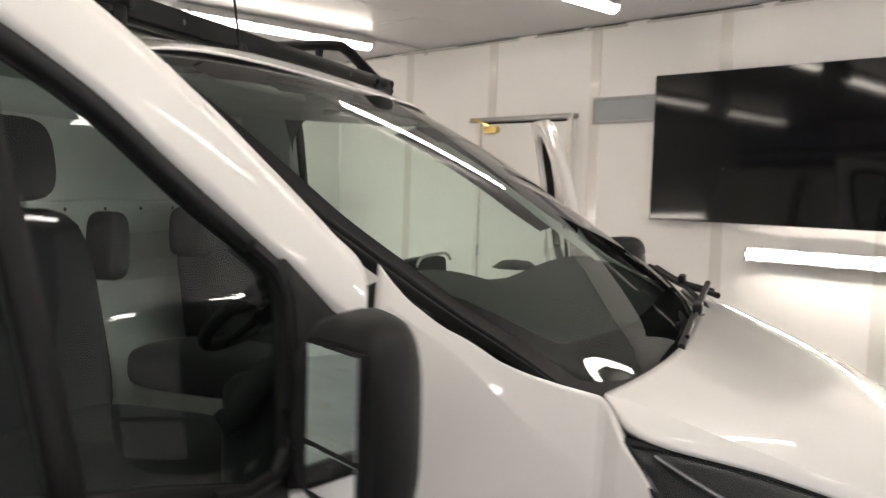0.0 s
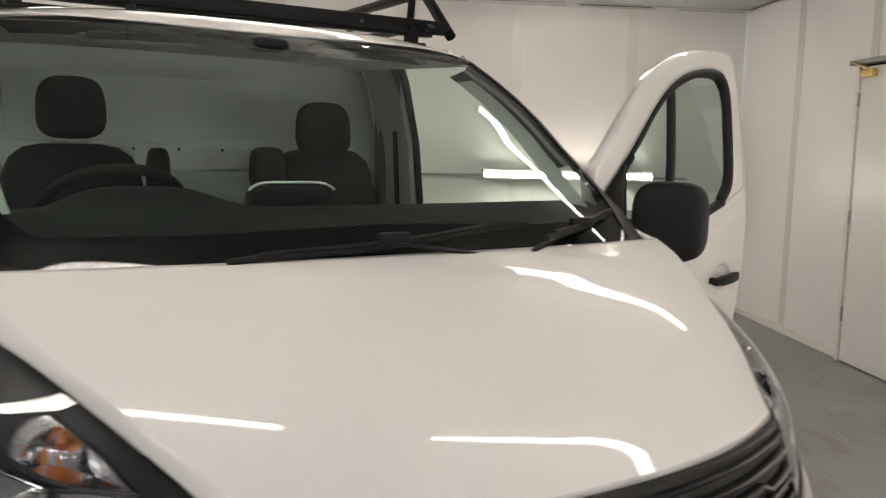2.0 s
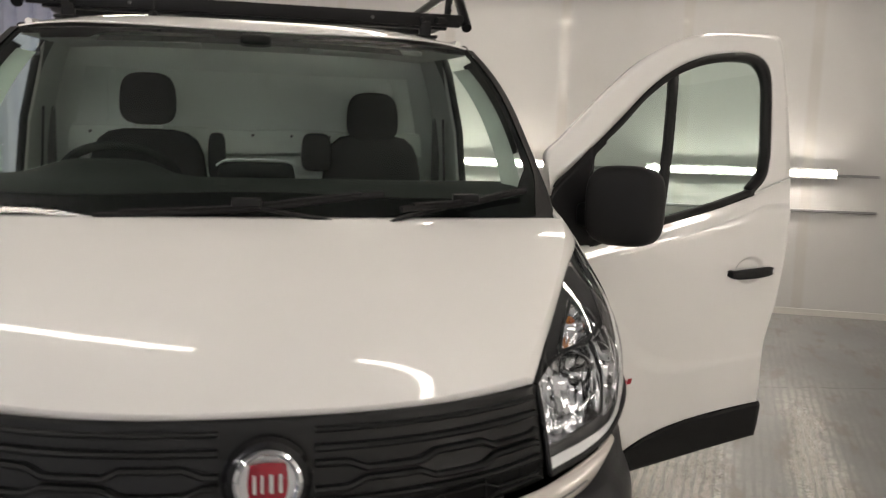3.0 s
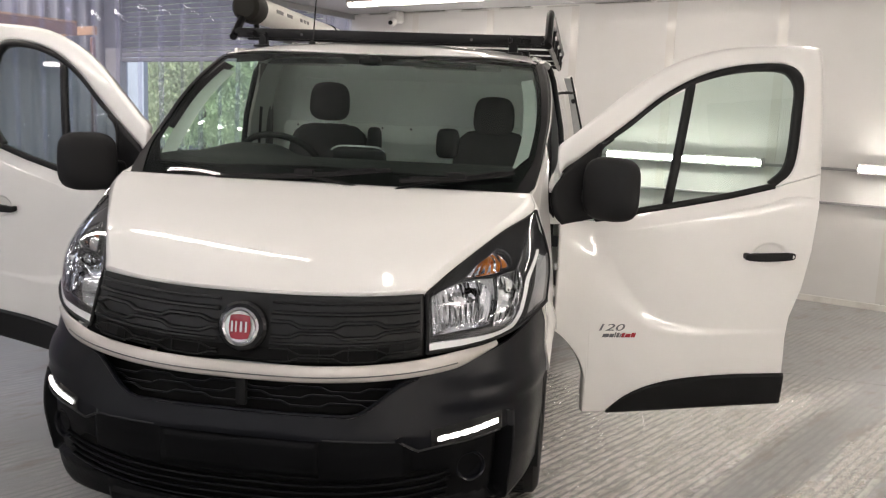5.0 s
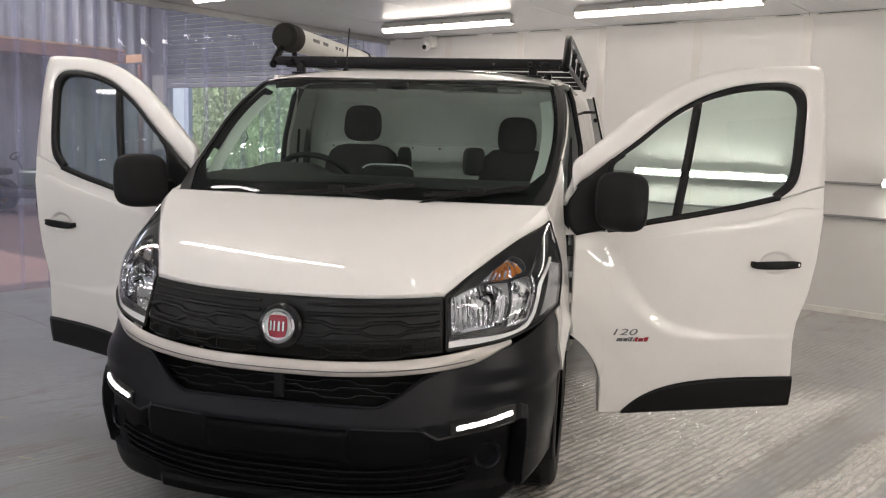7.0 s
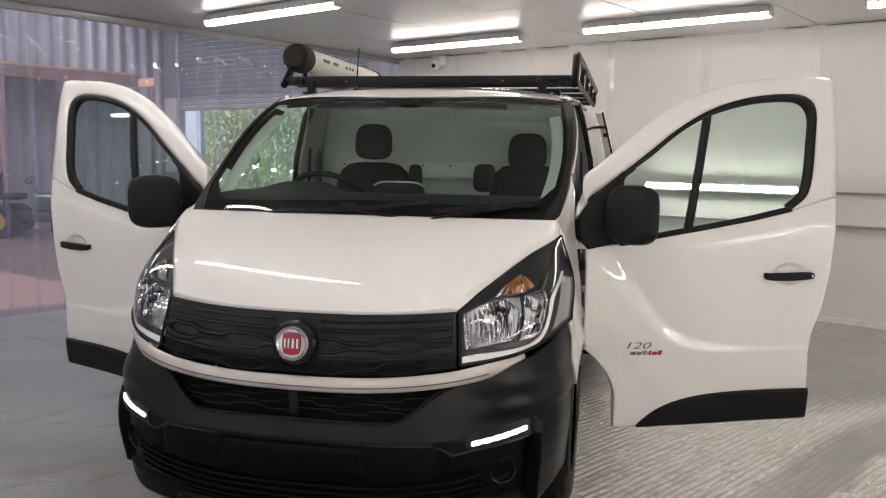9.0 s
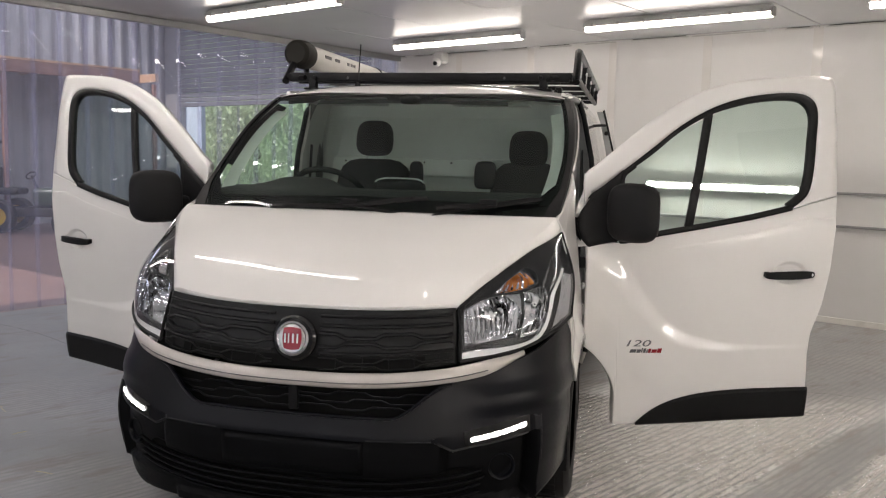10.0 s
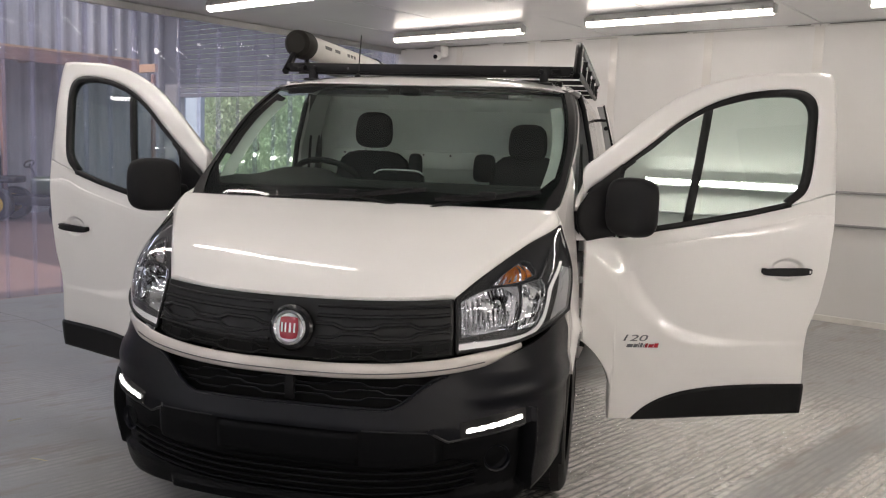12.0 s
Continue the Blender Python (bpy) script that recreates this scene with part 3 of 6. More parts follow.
for i in range(35):
    y = -8.5 + i * 0.25
    wob, ph, lean = rs.uniform(0.006, 0.02), rs.uniform(0, 6), rs.uniform(-0.02, 0.02)
    off = 0.012 * (i % 2)

    def strip(u, v, y=y, wob=wob, ph=ph, lean=lean, off=off):
        z = 2.735 - 2.705 * v
        k = u - 0.5
        return ROOM @ Vector((CX - 0.02 - off - 0.065 * (0.25 - k * k) + wob * math.sin(3 * v + ph) * k + 0.006 * math.sin(9 * v + ph), y + 0.30 * k + lean * v * k, z))

    part("strip", sheet(strip, 8, 14), PVC, curtain)


# ---- warehouse beyond the curtain ----
def ribbed(name, color, scale, rough=0.5, metal=0.0, grime=0.3):
    return material(name, color, rough, metal=metal, vary=0.15, vary_scale=0.7, grime=grime)


WX, WY, WY0, WH = -17.5, 2.3, -12.0, 5.2
TIN = ribbed("weathered_tin", (0.30, 0.29, 0.30), 1, 0.45, 0.3)
SLAT = ribbed("grey_shutter", (0.17, 0.17, 0.19), 1, 0.45, 0.3, 0.2)
REDFLOOR = material("red_brown_floor", (0.17, 0.105, 0.09), 0.4, vary=0.15, vary_scale=0.8, grime=0.3)
TIMBER = material("raw_timber", (0.42, 0.25, 0.15), 0.65, vary=0.2, vary_scale=2.0, bump=0.1)
RUST = material("red_oxide_steel", (0.20, 0.105, 0.08), 0.55, vary=0.2)
structure("warehouse_floor", room_box(WX - 0.2, -ROOM_W - 0.151, WY0, WY + 0.2, -0.1, -0.004), REDFLOOR, "red-brown painted warehouse floor behind the curtain", "floor")


def corrugated(length, height, pitch, depth, fn):
    n = int(length / pitch) * 6
    ramp = (0, 0, 0.5, 1, 1, 0.5)
    return sheet(lambda u, v: fn(u * length, depth * ramp[int(round(u * n)) % 6], v * height), n, 1)


tin = structure("warehouse_wall_side", corrugated(WY - WY0, WH, 0.30, 0.05, lambda a, d, z: ROOM @ Vector((WX + d, WY0 + a, z))), TIN, "weathered grey corrugated metal wall", "wall")
thick(tin, 0.02)
endw = structure("warehouse_wall_end", room_box(WX, -16.95, WY, WY + 0.15, 0, WH), TIN, "grey metal end wall of the warehouse", "wall")
part("wall_section", room_box(-11.2, -ROOM_W - 0.12, WY, WY + 0.15, 0, WH), TIN, endw, smooth=False)
structure("warehouse_wall_front", room_box(WX, -ROOM_W - 0.12, WY0 - 0.15, WY0, 0, WH), TIN, "grey metal wall at the warehouse's other end", "wall")
structure("warehouse_wall_inner", room_box(-ROOM_W - 0.12, -ROOM_W, WY0, WY, ROOM_H + 0.12, WH), PANEL, "white wall above the curtain opening", "wall")
structure("warehouse_wall_stub", room_box(-ROOM_W - 0.12, -ROOM_W, 0.17, WY, 0, ROOM_H + 0.12), PANEL, "white wall beside the curtain opening", "wall")
# unseen roof; its gaps are invented to let light into the warehouse
bm = room_box(WX, -ROOM_W, WY0, -9.0, WH, WH + 0.1)
for y0, y1 in ((-7.5, -5.0), (-3.5, -1.0), (0.5, WY)):
    room_box(WX, -ROOM_W, y0, y1, WH, WH + 0.1, 0.0, bm)
structure("warehouse_roof", bm, TIN, "unseen grey metal warehouse roof with gaps added for area lamps", "roof")
# area lamps added in the gaps to brighten the warehouse
for y in (-8.25, -4.25, -0.25):
    la = bpy.data.lights.new("added_area_light", "AREA")
    la.shape, la.size, la.size_y, la.energy, la.color = "RECTANGLE", 8.0, 1.4, 190.0, (0.86, 0.91, 1.0)
    lo = new("added_area_light", la)
    lo.matrix_world = ROOM @ pose(-13.0, y, WH + 0.06)
# roller shutter, half raised
sh = tagged(part("roller_shutter", room_box(-16.95, -11.2, WY - 0.02, WY + 0.12, 4.2, WH, 0.01), SLAT, None, "grey slatted roller shutter half raised over greenery", False), category="shutter", kind="structure")
for i in range(18):
    z = 2.42 + i * 0.1
    part("slat", room_box(-16.95, -11.2, WY + 0.02, WY + 0.05, z + 0.004, z + 0.096, 0.012), SLAT, sh, smooth=False)
part("guide", room_box(-16.99, -16.93, WY - 0.02, WY + 0.1, 0, WH), GREYMETAL, sh, smooth=False)
part("guide", room_box(-11.22, -11.16, WY - 0.02, WY + 0.1, 0, WH), GREYMETAL, sh, smooth=False)

# storage deck along the tin wall
deck = thing("storage_deck", "brown timber storage deck on red steel posts", "mezzanine")
part("boards", room_box(WX + 0.08, WX + 1.3, -11.0, 0.9, 3.02, 3.06), TIMBER, deck, smooth=False)
part("edge_beam", room_box(WX + 1.2, WX + 1.3, -11.0, 0.9, 2.80, 3.02, 0.01), RUST, deck, "red-brown steel edge beam", False)
for i in range(12):
    y = -10.8 + i * 1.1
    part("joist", room_box(WX + 0.08, WX + 1.2, y, y + 0.07, 2.86, 3.02), TIMBER, deck, smooth=False)
for i in range(5):
    y = -10.6 + i * 2.95
    part("post", room_box(WX + 1.21, WX + 1.29, y, y + 0.08, -0.004, 2.80, 0.01), RUST, deck, smooth=False)


# ======== the van: x across, y from nose to tail, z up ========
van = thing("van", "white panel van with black bumper and both cab doors open", "van")

# plan of the nose at four heights, half of it, from the middle outwards
NOSE_Z = (0.16, 0.45, 0.80, 1.00)
NOSE = [spline([(x, y, 0) for x, y in row]) for row in (
    ((0, 0.085), (0.22, 0.09), (0.42, 0.115), (0.625, 0.175), (0.785, 0.28), (0.885, 0.43), (0.93, 0.64)),
    ((0, 0.0), (0.22, 0.006), (0.44, 0.04), (0.655, 0.118), (0.815, 0.222), (0.915, 0.40), (0.948, 0.64)),
    ((0, 0.078), (0.22, 0.086), (0.42, 0.118), (0.60, 0.182), (0.77, 0.315), (0.885, 0.50), (0.94, 0.68)),
    ((0, 0.128), (0.22, 0.134), (0.41, 0.166), (0.58, 0.236), (0.745, 0.41), (0.87, 0.62), (0.93, 0.80)))]


def nose(s, z, out=0.0):
    """A place on the nose: s from -1 to 1 across, z its height, out its distance off the skin."""
    a = abs(s)
    p = [c(a) for c in NOSE]
    k = [pl(z, NOSE_Z, [q[i] for q in p]) for i in (0, 1)]
    # round off between the plans
    lo, hi = max(z - 0.06, NOSE_Z[0]), min(z + 0.06, NOSE_Z[-1])
    for i in (0, 1):
        k[i] = (k[i] + pl(lo, NOSE_Z, [q[i] for q in p]) + pl(hi, NOSE_Z, [q[i] for q in p])) / 3
    if out:
        b = NOSE[1](min(a + 0.02, 1.0)) - NOSE[1](max(a - 0.02, 0.0))
        d = Vector((b.y, -b.x)).normalized()
        k[0] += d.x * out
        k[1] += d.y * out
    return Vector((math.copysign(k[0], s) if s else 0.0, k[1], z))


def strip_z(s):
    return 0.700 + 0.078 * (min(abs(s), 0.74) / 0.675) ** 2.4


def bumper_top(s):
    a = abs(s)
    return strip_z(s) - 0.012 if a < 0.66 else pl(a, (0.66, 0.75, 0.85, 1.0), (strip_z(0.66) - 0.012, 0.785, 0.825, 0.885))


def lamp_lip(s):
    """Height of the lip under the daytime lamp; the shelf line in the middle."""
    return pl(abs(s), (0, 0.395, 0.445, 0.5, 0.663, 0.75, 1.0), (0.496, 0.496, 0.462, 0.476, 0.500, 0.506, 0.50))


def lamp_brow(s):
    """Height of the brow over the daytime lamp."""
    return pl(abs(s), (0, 0.375, 0.405, 0.5, 0.59, 0.68, 0.72, 0.745, 1.0), (0.5045, 0.5045, 0.518, 0.541, 0.560, 0.570, 0.566, 0.556, 0.545))


def bumper_dent(s, z):
    a = abs(s)
    lip, brow = lamp_lip(s), lamp_brow(s)
    inside = 1 - step(0.738, 0.752, a)
    d = 0.012 * step(0.575, 0.62, z) * (1 - step(0.64, 0.70, z)) * step(0.45, 0.6, a)
    if z < brow - 0.002:
        d -= 0.018 * step(0.385, 0.412, a) * inside
    if z < lip - 0.001:
        d -= 0.016 * (1 - step(0.385, 0.412, a)) * step(0.20, 0.22, z)
        d -= 0.026 * step(0.405, 0.440, a) * inside * step(0.25, 0.28, z)
        d -= 0.022 * step(0.700, 0.712, a) * inside * step(0.25, 0.28, z)
    return d


def lower_mouth(s):
    """Bottom and top of the opening under the strip."""
    top = bumper_top(s) - 0.010
    return min(0.578 + 0.12 * step(0.27, 0.45, abs(s)), top - 0.0005), top


def louvre_mouth(s):
    """Bottom and top of the opening with the louvres."""
    lift = 0.060 * (min(abs(s), 0.6) / 0.53) ** 3
    half = 0.060 * (1 - step(0.46, 0.555, abs(s))) + 0.0004
    rise = 0.06 * step(0.58, 0.9, abs(s))
    return 0.285 + lift + rise - half, 0.285 + lift + rise + half


bm = bmesh.new()
PARTS = (14, 10, 14, 2, 6, 2, 10, 12, 3)
COLUMNS = sorted({round(k * v, 5) for k in (-1, 1) for v in [i / 120 for i in range(121)] + [0.385, 0.392, 0.405, 0.412, 0.422, 0.432, 0.440, 0.55, 0.700, 0.706, 0.712, 0.738, 0.742, 0.747, 0.752]})
rows = []
for s in COLUMNS:
    lo, hi = louvre_mouth(s)
    lip, brow = lamp_lip(s), lamp_brow(s)
    stops = (0.17 + 0.125 * step(0.56, 0.92, abs(s)), lo, hi, lip - 0.004, lip + 0.002, brow - 0.005, brow + 0.001, *lower_mouth(s), bumper_top(s))
    zs = [stops[k] + (stops[k + 1] - stops[k]) * j / n for k, n in enumerate(PARTS) for j in range(n)] + [stops[-1]]
    rows.append([bm.verts.new(nose(s, z, bumper_dent(s, z))) for z in zs])
for i, (s0, s1) in enumerate(zip(COLUMNS, COLUMNS[1:])):
    s = abs(s0 + s1) / 2
    for j in range(sum(PARTS)):
        if (s < 0.55 and 14 <= j < 24) or (s < 0.45 and 58 <= j < 70):
            continue
        f = bm.faces.new((rows[i][j], rows[i + 1][j], rows[i + 1][j + 1], rows[i][j + 1]))
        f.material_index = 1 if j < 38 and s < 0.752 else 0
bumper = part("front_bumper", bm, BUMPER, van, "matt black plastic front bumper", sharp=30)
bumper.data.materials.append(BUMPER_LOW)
thick(bumper, 0.012)
# near-black sheets stand in for the shaded depth behind both openings
part("mouth_shade", sheet(lambda u, v: nose(-0.46 + 0.92 * u, 0.54 + 0.16 * v, -0.06), 40, 3), DARKGAP, bumper)
part("louvre_shade", sheet(lambda u, v: nose(-0.56 + 1.12 * u, 0.19 + 0.24 * v, -0.05), 40, 3), DARKGAP, bumper)


def along_nose(z_of, s0, s1, out, r, n=60, flat=1.0, sides=8):
    return rod([nose(s0 + (s1 - s0) * i / n, z_of(s0 + (s1 - s0) * i / n), out) for i in range(n + 1)], r, sides=sides, flat=flat)


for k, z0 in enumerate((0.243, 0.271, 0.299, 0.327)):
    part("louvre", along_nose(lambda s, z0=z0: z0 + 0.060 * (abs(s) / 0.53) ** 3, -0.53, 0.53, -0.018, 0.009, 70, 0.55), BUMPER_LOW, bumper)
part("mouth_lip", along_nose(lambda s: lower_mouth(s)[0] - 0.002, -0.45, 0.45, 0.002, 0.006, 80), BUMPER, bumper)


def zigzag(s, period, amp):
    k = (s / period) % 1.0
    return amp * pl(k, (0, 0.12, 0.5, 0.62, 1.0), (-1, 1, 1, -1, -1))


for k, z0 in enumerate((0.598, 0.622, 0.646)):
    part("mesh_bar", along_nose(lambda s, z0=z0, k=k: z0 + zigzag(s + 0.05 * k, 0.20, 0.006), -0.43, 0.43, -0.03, 0.0034, 200, 1.0, 6), BUMPER, bumper)
part("mouth_bracket", block(0, 0.065, 0.625, 0.035, 0.02, 0.09, 0.004), PLASTIC, bumper)

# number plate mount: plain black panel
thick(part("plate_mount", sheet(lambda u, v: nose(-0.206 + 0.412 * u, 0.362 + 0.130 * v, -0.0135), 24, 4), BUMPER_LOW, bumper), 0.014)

# edges of the shelf and lamp recesses: paler, glossier rods added as highlight lines
EDGE_SHINE = material("black_edge_highlight", (0.010, 0.0102, 0.0115), 0.30, spec=0.4)
for sg in (-1, 1):
    part("shelf_edge", along_nose(lambda s: 0.4995, sg * 0.215, sg * 0.388, -0.0025, 0.0038, 24), EDGE_SHINE, bumper)
    part("lamp_lip", along_nose(lambda s: lamp_lip(s) - 0.001, sg * 0.392, sg * 0.705, -0.0185, 0.0045, 40), EDGE_SHINE, bumper)
    part("recess_edge", rod([nose(sg * 0.751, 0.285 + 0.27 * i / 12, -0.001) for i in range(13)], 0.0035, sides=6), EDGE_SHINE, bumper)

# pale strip under the grille
def strip_sheet(u, v):
    s = -0.68 + 1.36 * u
    taper = 1 - 0.6 * step(0.54, 0.68, abs(s))
    return nose(s, strip_z(s) + (v - 0.5) * 0.052 * taper + 0.006 * step(0.54, 0.68, abs(s)), 0.012 + 0.008 * math.sin(math.pi * v))


st = part("bumper_strip", sheet(strip_sheet, 90, 8), STRIP, van, "pale silver-white strip across the nose")
thick(st, 0.02)
part("strip_groove", along_nose(lambda s: strip_z(s) - 0.008, -0.56, 0.56, 0.0195, 0.0022, 70), RACK_WORN, st)


# grille between the headlights
def grille_top(s):
    return 0.944 + 0.016 * min(abs(s) / 0.47, 1) ** 2


GS = 0.476
gr = part("grille", sheet(lambda u, v: nose(-GS + 2 * GS * u, strip_z(-GS + 2 * GS * u) + 0.026 + (grille_top(-GS + 2 * GS * u) - strip_z(-GS + 2 * GS * u) - 0.030) * v, -0.004 - 0.012 * step(0.0, 0.35, 0.35 - v)), 90, 24), GRILLE, van, "matt black ribbed plastic grille")
thick(gr, 0.015)


def gz(s, k):
    a, b = strip_z(s) + 0.026, grille_top(s)
    return a + (b - a) * k


for k, amp, r in ((0.87, 0.0, 0.008), (0.72, 0.0, 0.011), (0.56, 0.007, 0.011), (0.41, -0.007, 0.010), (0.28, 0.0, 0.009), (0.17, 0.007, 0.004), (0.06, -0.007, 0.004)):
    for sg in (-1, 1):
        part("grille_rib", along_nose(lambda s, k=k, amp=amp: gz(s, k) + zigzag(s, 0.225, amp), sg * 0.066, sg * 0.462, 0.001, r, 90, 0.7, 8), GRILLE, gr)
for i in range(12):
    s = (i - 5.5) * 0.076
    if abs(s) > 0.05:
        part("mesh_bar", rod([nose(s, gz(s, 0.03), -0.004), nose(s, gz(s, 0.26), -0.004)], 0.0022, sides=6), PLASTIC, gr)

# near-black sheet laid over the foot, in place of shade in its slots
part("grille_slot_shade", sheet(lambda u, v: nose(-0.375 + 0.75 * u, gz(-0.375 + 0.75 * u, 0.045 + 0.20 * v), -0.008), 60, 4), DARKGAP, gr, "near-black sheet for the shaded slots at the grille's foot")
# round badge with a red shield; letters as plain bars
BC = Vector((0.0, 0.066, 0.838))
bm_m = aim(BC, (0, -1, 0.12))
badge = part("badge", spun([(0, -0.02), (0.082, -0.02), (0.082, 0.0), (0.074, 0.010), (0.062, 0.012)], 40, bm_m), GLOSSBLACK, van, "round badge, chrome ring round a dark red shield")
part("ring", spun([(0.060, 0.008), (0.062, 0.018), (0.056, 0.023), (0.050, 0.019), (0.049, 0.010)], 40, bm_m), CHROME, badge)


def shield(u, v):
    a = (u - 0.5) * 2
    h = (v - 0.5) * 2
    w = 0.036 * (1 - 0.12 * h * h) - 0.003 * (h < 0) * h * h
    return bm_m @ Vector((a * w, 0.040 * h - 0.006 * (1 - abs(a)) * 0 + 0.004 * (a * a) * -h, 0.019 + 0.004 * (1 - a * a)))


part("shield", sheet(shield, 10, 10), BADGE_RED, badge)
part("shield_back", spun([(0, 0.012), (0.050, 0.012)], 40, bm_m), SATIN, badge)
for i, (x, w) in enumerate(((-0.024, 0.006), (-0.0105, 0.005), (0.006, 0.0075), (0.0225, 0.006))):
    part("bar", block(x, 0.001, 0.0245, w, 0.034, 0.002, 0.0005, 1, bm_m), SATIN, badge)

# ---- bonnet ----
EDGE = spline([(0.556, 0.215, 0.954), (0.665, 0.405, 1.048), (0.770, 0.60, 1.128), (0.868, 0.785, 1.190), (0.852, 0.853, 1.243)])
FOLD = spline([(0.520, 0.198, 0.966), (0.637, 0.375, 1.073), (0.735, 0.56, 1.149), (0.815, 0.732, 1.214), (0.845, 0.853, 1.249)])
MID = spline([(0, 0.12, 0.942), (0, 0.235, 1.045), (0, 0.41, 1.138), (0, 0.60, 1.2045), (0, 0.765, 1.2535)])


def bonnet_at(u, v):
    a = (u - 0.5) * 2
    k = abs(a)
    c, e = MID(v), EDGE(v)
    f = FOLD(v) - Vector((0, 0, 0.011 * math.sin(math.pi * min(v + 0.1, 1.0))))
    if k <= 0.88:
        w = (k / 0.88) ** 2.8
        p = Vector((f.x * k / 0.88, c.y + (f.y - c.y) * w, c.z + (f.z - c.z) * w))
    else:
        t = (k - 0.88) / 0.12
        p = f.lerp(e, t) + Vector((0.25, -0.3, 0.9)) * 0.003 * math.sin(math.pi * t)
    if v < 0.02:
        p = p + Vector((0, 0.006, -0.010)) * (1 - v / 0.02)
    return Vector((math.copysign(p.x, a), p.y, p.z))


bonnet = part("bonnet", sheet(bonnet_at, 100, 50), PAINT, van, "glossy white sloping bonnet", sharp=9)
thick(bonnet, 0.018)

# ---- windscreen, its black border and pillars ----
WB = spline([(-0.835, 0.905, 1.262), (-0.62, 0.80, 1.236), (-0.32, 0.750, 1.228), (0, 0.735, 1.226), (0.32, 0.750, 1.228), (0.62, 0.80, 1.236), (0.835, 0.905, 1.262)])
WT = spline([(-0.785, 1.775, 1.800), (-0.55, 1.722, 1.812), (-0.28, 1.70, 1.818), (0, 1.692, 1.820), (0.28, 1.70, 1.818), (0.55, 1.722, 1.812), (0.785, 1.775, 1.800)])


SCREEN_SIDE = spline([(0.835, 0.868, 1.222), (0.848, 0.974, 1.288), (0.857, 1.085, 1.355), (0.862, 1.208, 1.433), (0.864, 1.315, 1.502), (0.859, 1.418, 1.578), (0.846, 1.540, 1.661), (0.825, 1.660, 1.735), (0.798, 1.770, 1.800)])


def screen_at(u, v, out=0.0):
    p = WB(u).lerp(WT(u), v)
    k = min(abs(2 * u - 1), 1.0) ** 1.5
    side = SCREEN_SIDE(v) - (WB(1.0).lerp(WT(1.0), v) + Vector((0, -0.52, 0.85)) * 0.035 * 2.4 * v * (1 - v))
    p = p + Vector((math.copysign(side.x, u - 0.5), side.y, side.z)) * k
    bulge = 0.035 * 4 * v * (1 - v) * (0.6 + 0.4 * math.sin(math.pi * u))
    a = abs(2 * u - 1)
    low = 0.16 + 0.50 * max(a - 0.55, 0.0)
    p = p + Vector((0, -0.52, 0.85)) * (bulge - 0.14 * low * max(0.0, 1 - v / low) ** 2 * (1 - a ** 4) * step(0.25, 0.55, a))
    if out:
        e = 0.01
        du = screen_at(min(u + e, 1), v) - screen_at(max(u - e, 0), v)
        dv = screen_at(u, min(v + e, 1)) - screen_at(u, max(v - e, 0))
        p = p + du.cross(dv).normalized() * out
    return p


ws = part("windscreen", sheet(screen_at, 48, 30), GLASS_SCREEN, van, "greenish windscreen with a black border")
ws.visible_shadow = False


def border(side):
    """The black print round the glass, a hair inside it: its inner edge by side."""
    if side == "bottom":
        return lambda u, v: screen_at(u, v * (0.128 + 0.02 * step(0.2, 0.38, abs(u - 0.5)) + 0.15 * step(0.40, 0.485, abs(u - 0.5))), -0.004)
    if side == "top":
        return lambda u, v: screen_at(u, 1 - v * (0.035 + 0.035 * (1 - step(0.06, 0.09, abs(u - 0.5))) + 0.05 * (1 - step(0.05, 0.075, abs(u - 0.135)))), -0.0055)
    if side == "right":
        return lambda u, v: screen_at(1 - u * (0.021 + 0.029 * (1 - v) ** 4), v, -0.0075)
    return lambda u, v: screen_at(u * (0.021 + 0.029 * (1 - v) ** 4), v, -0.0075)


for sd in ("bottom", "top", "left", "right"):
    part("black_border", sheet(border(sd), 60, 24), PRINT, ws)
part("screen_visor", sheet(lambda u, v: screen_at(0.20 + 0.60 * u, 0.955 - 0.05 * v, -0.012), 10, 2), CABIN, ws)
# cowl under the glass
part("cowl", sheet(lambda u, v: WB(u) + Vector((0, -0.03 + 0.05 * v, -0.035 + 0.03 * v)), 40, 3), PLASTIC, van, "black plastic cowl")

def pillar_at(k, v, sg):
    """Across the windscreen pillar: 0 at the glass, 1 where the black strip ends, 2 where the paint ends, 3 the seal's inner edge."""
    g = screen_at(1.0, v)
    if k == 0:
        q = screen_at(1.0 - 0.010 - 0.034 * (1 - step(0.02, 0.30, v)), v, 0.004)
        return Vector((sg * q.x, q.y, q.z))
    w = step(-0.05, 0.4, v)
    top = min(max((v - 0.4) / 0.6, 0.0), 1.0)
    a = g + Vector((0.014 + 0.028 * top, 0.052 * w + 0.028 * top, -0.006 - 0.016 * top))
    p = [g, a, a + Vector((0.005, 0.027, -0.007)), a + Vector((-0.026, 0.075, -0.027))]
    i = min(int(k), 2)
    q = p[i].lerp(p[i + 1], k - i)
    if k < 1:
        q = q + Vector((0.008, -0.003, 0.008)) * step(-0.02, 0.2, v) * (0.75 * math.sin(math.pi * k) + 0.35 * abs(math.sin(2 * math.pi * k)))
    return Vector((sg * q.x, q.y, q.z))


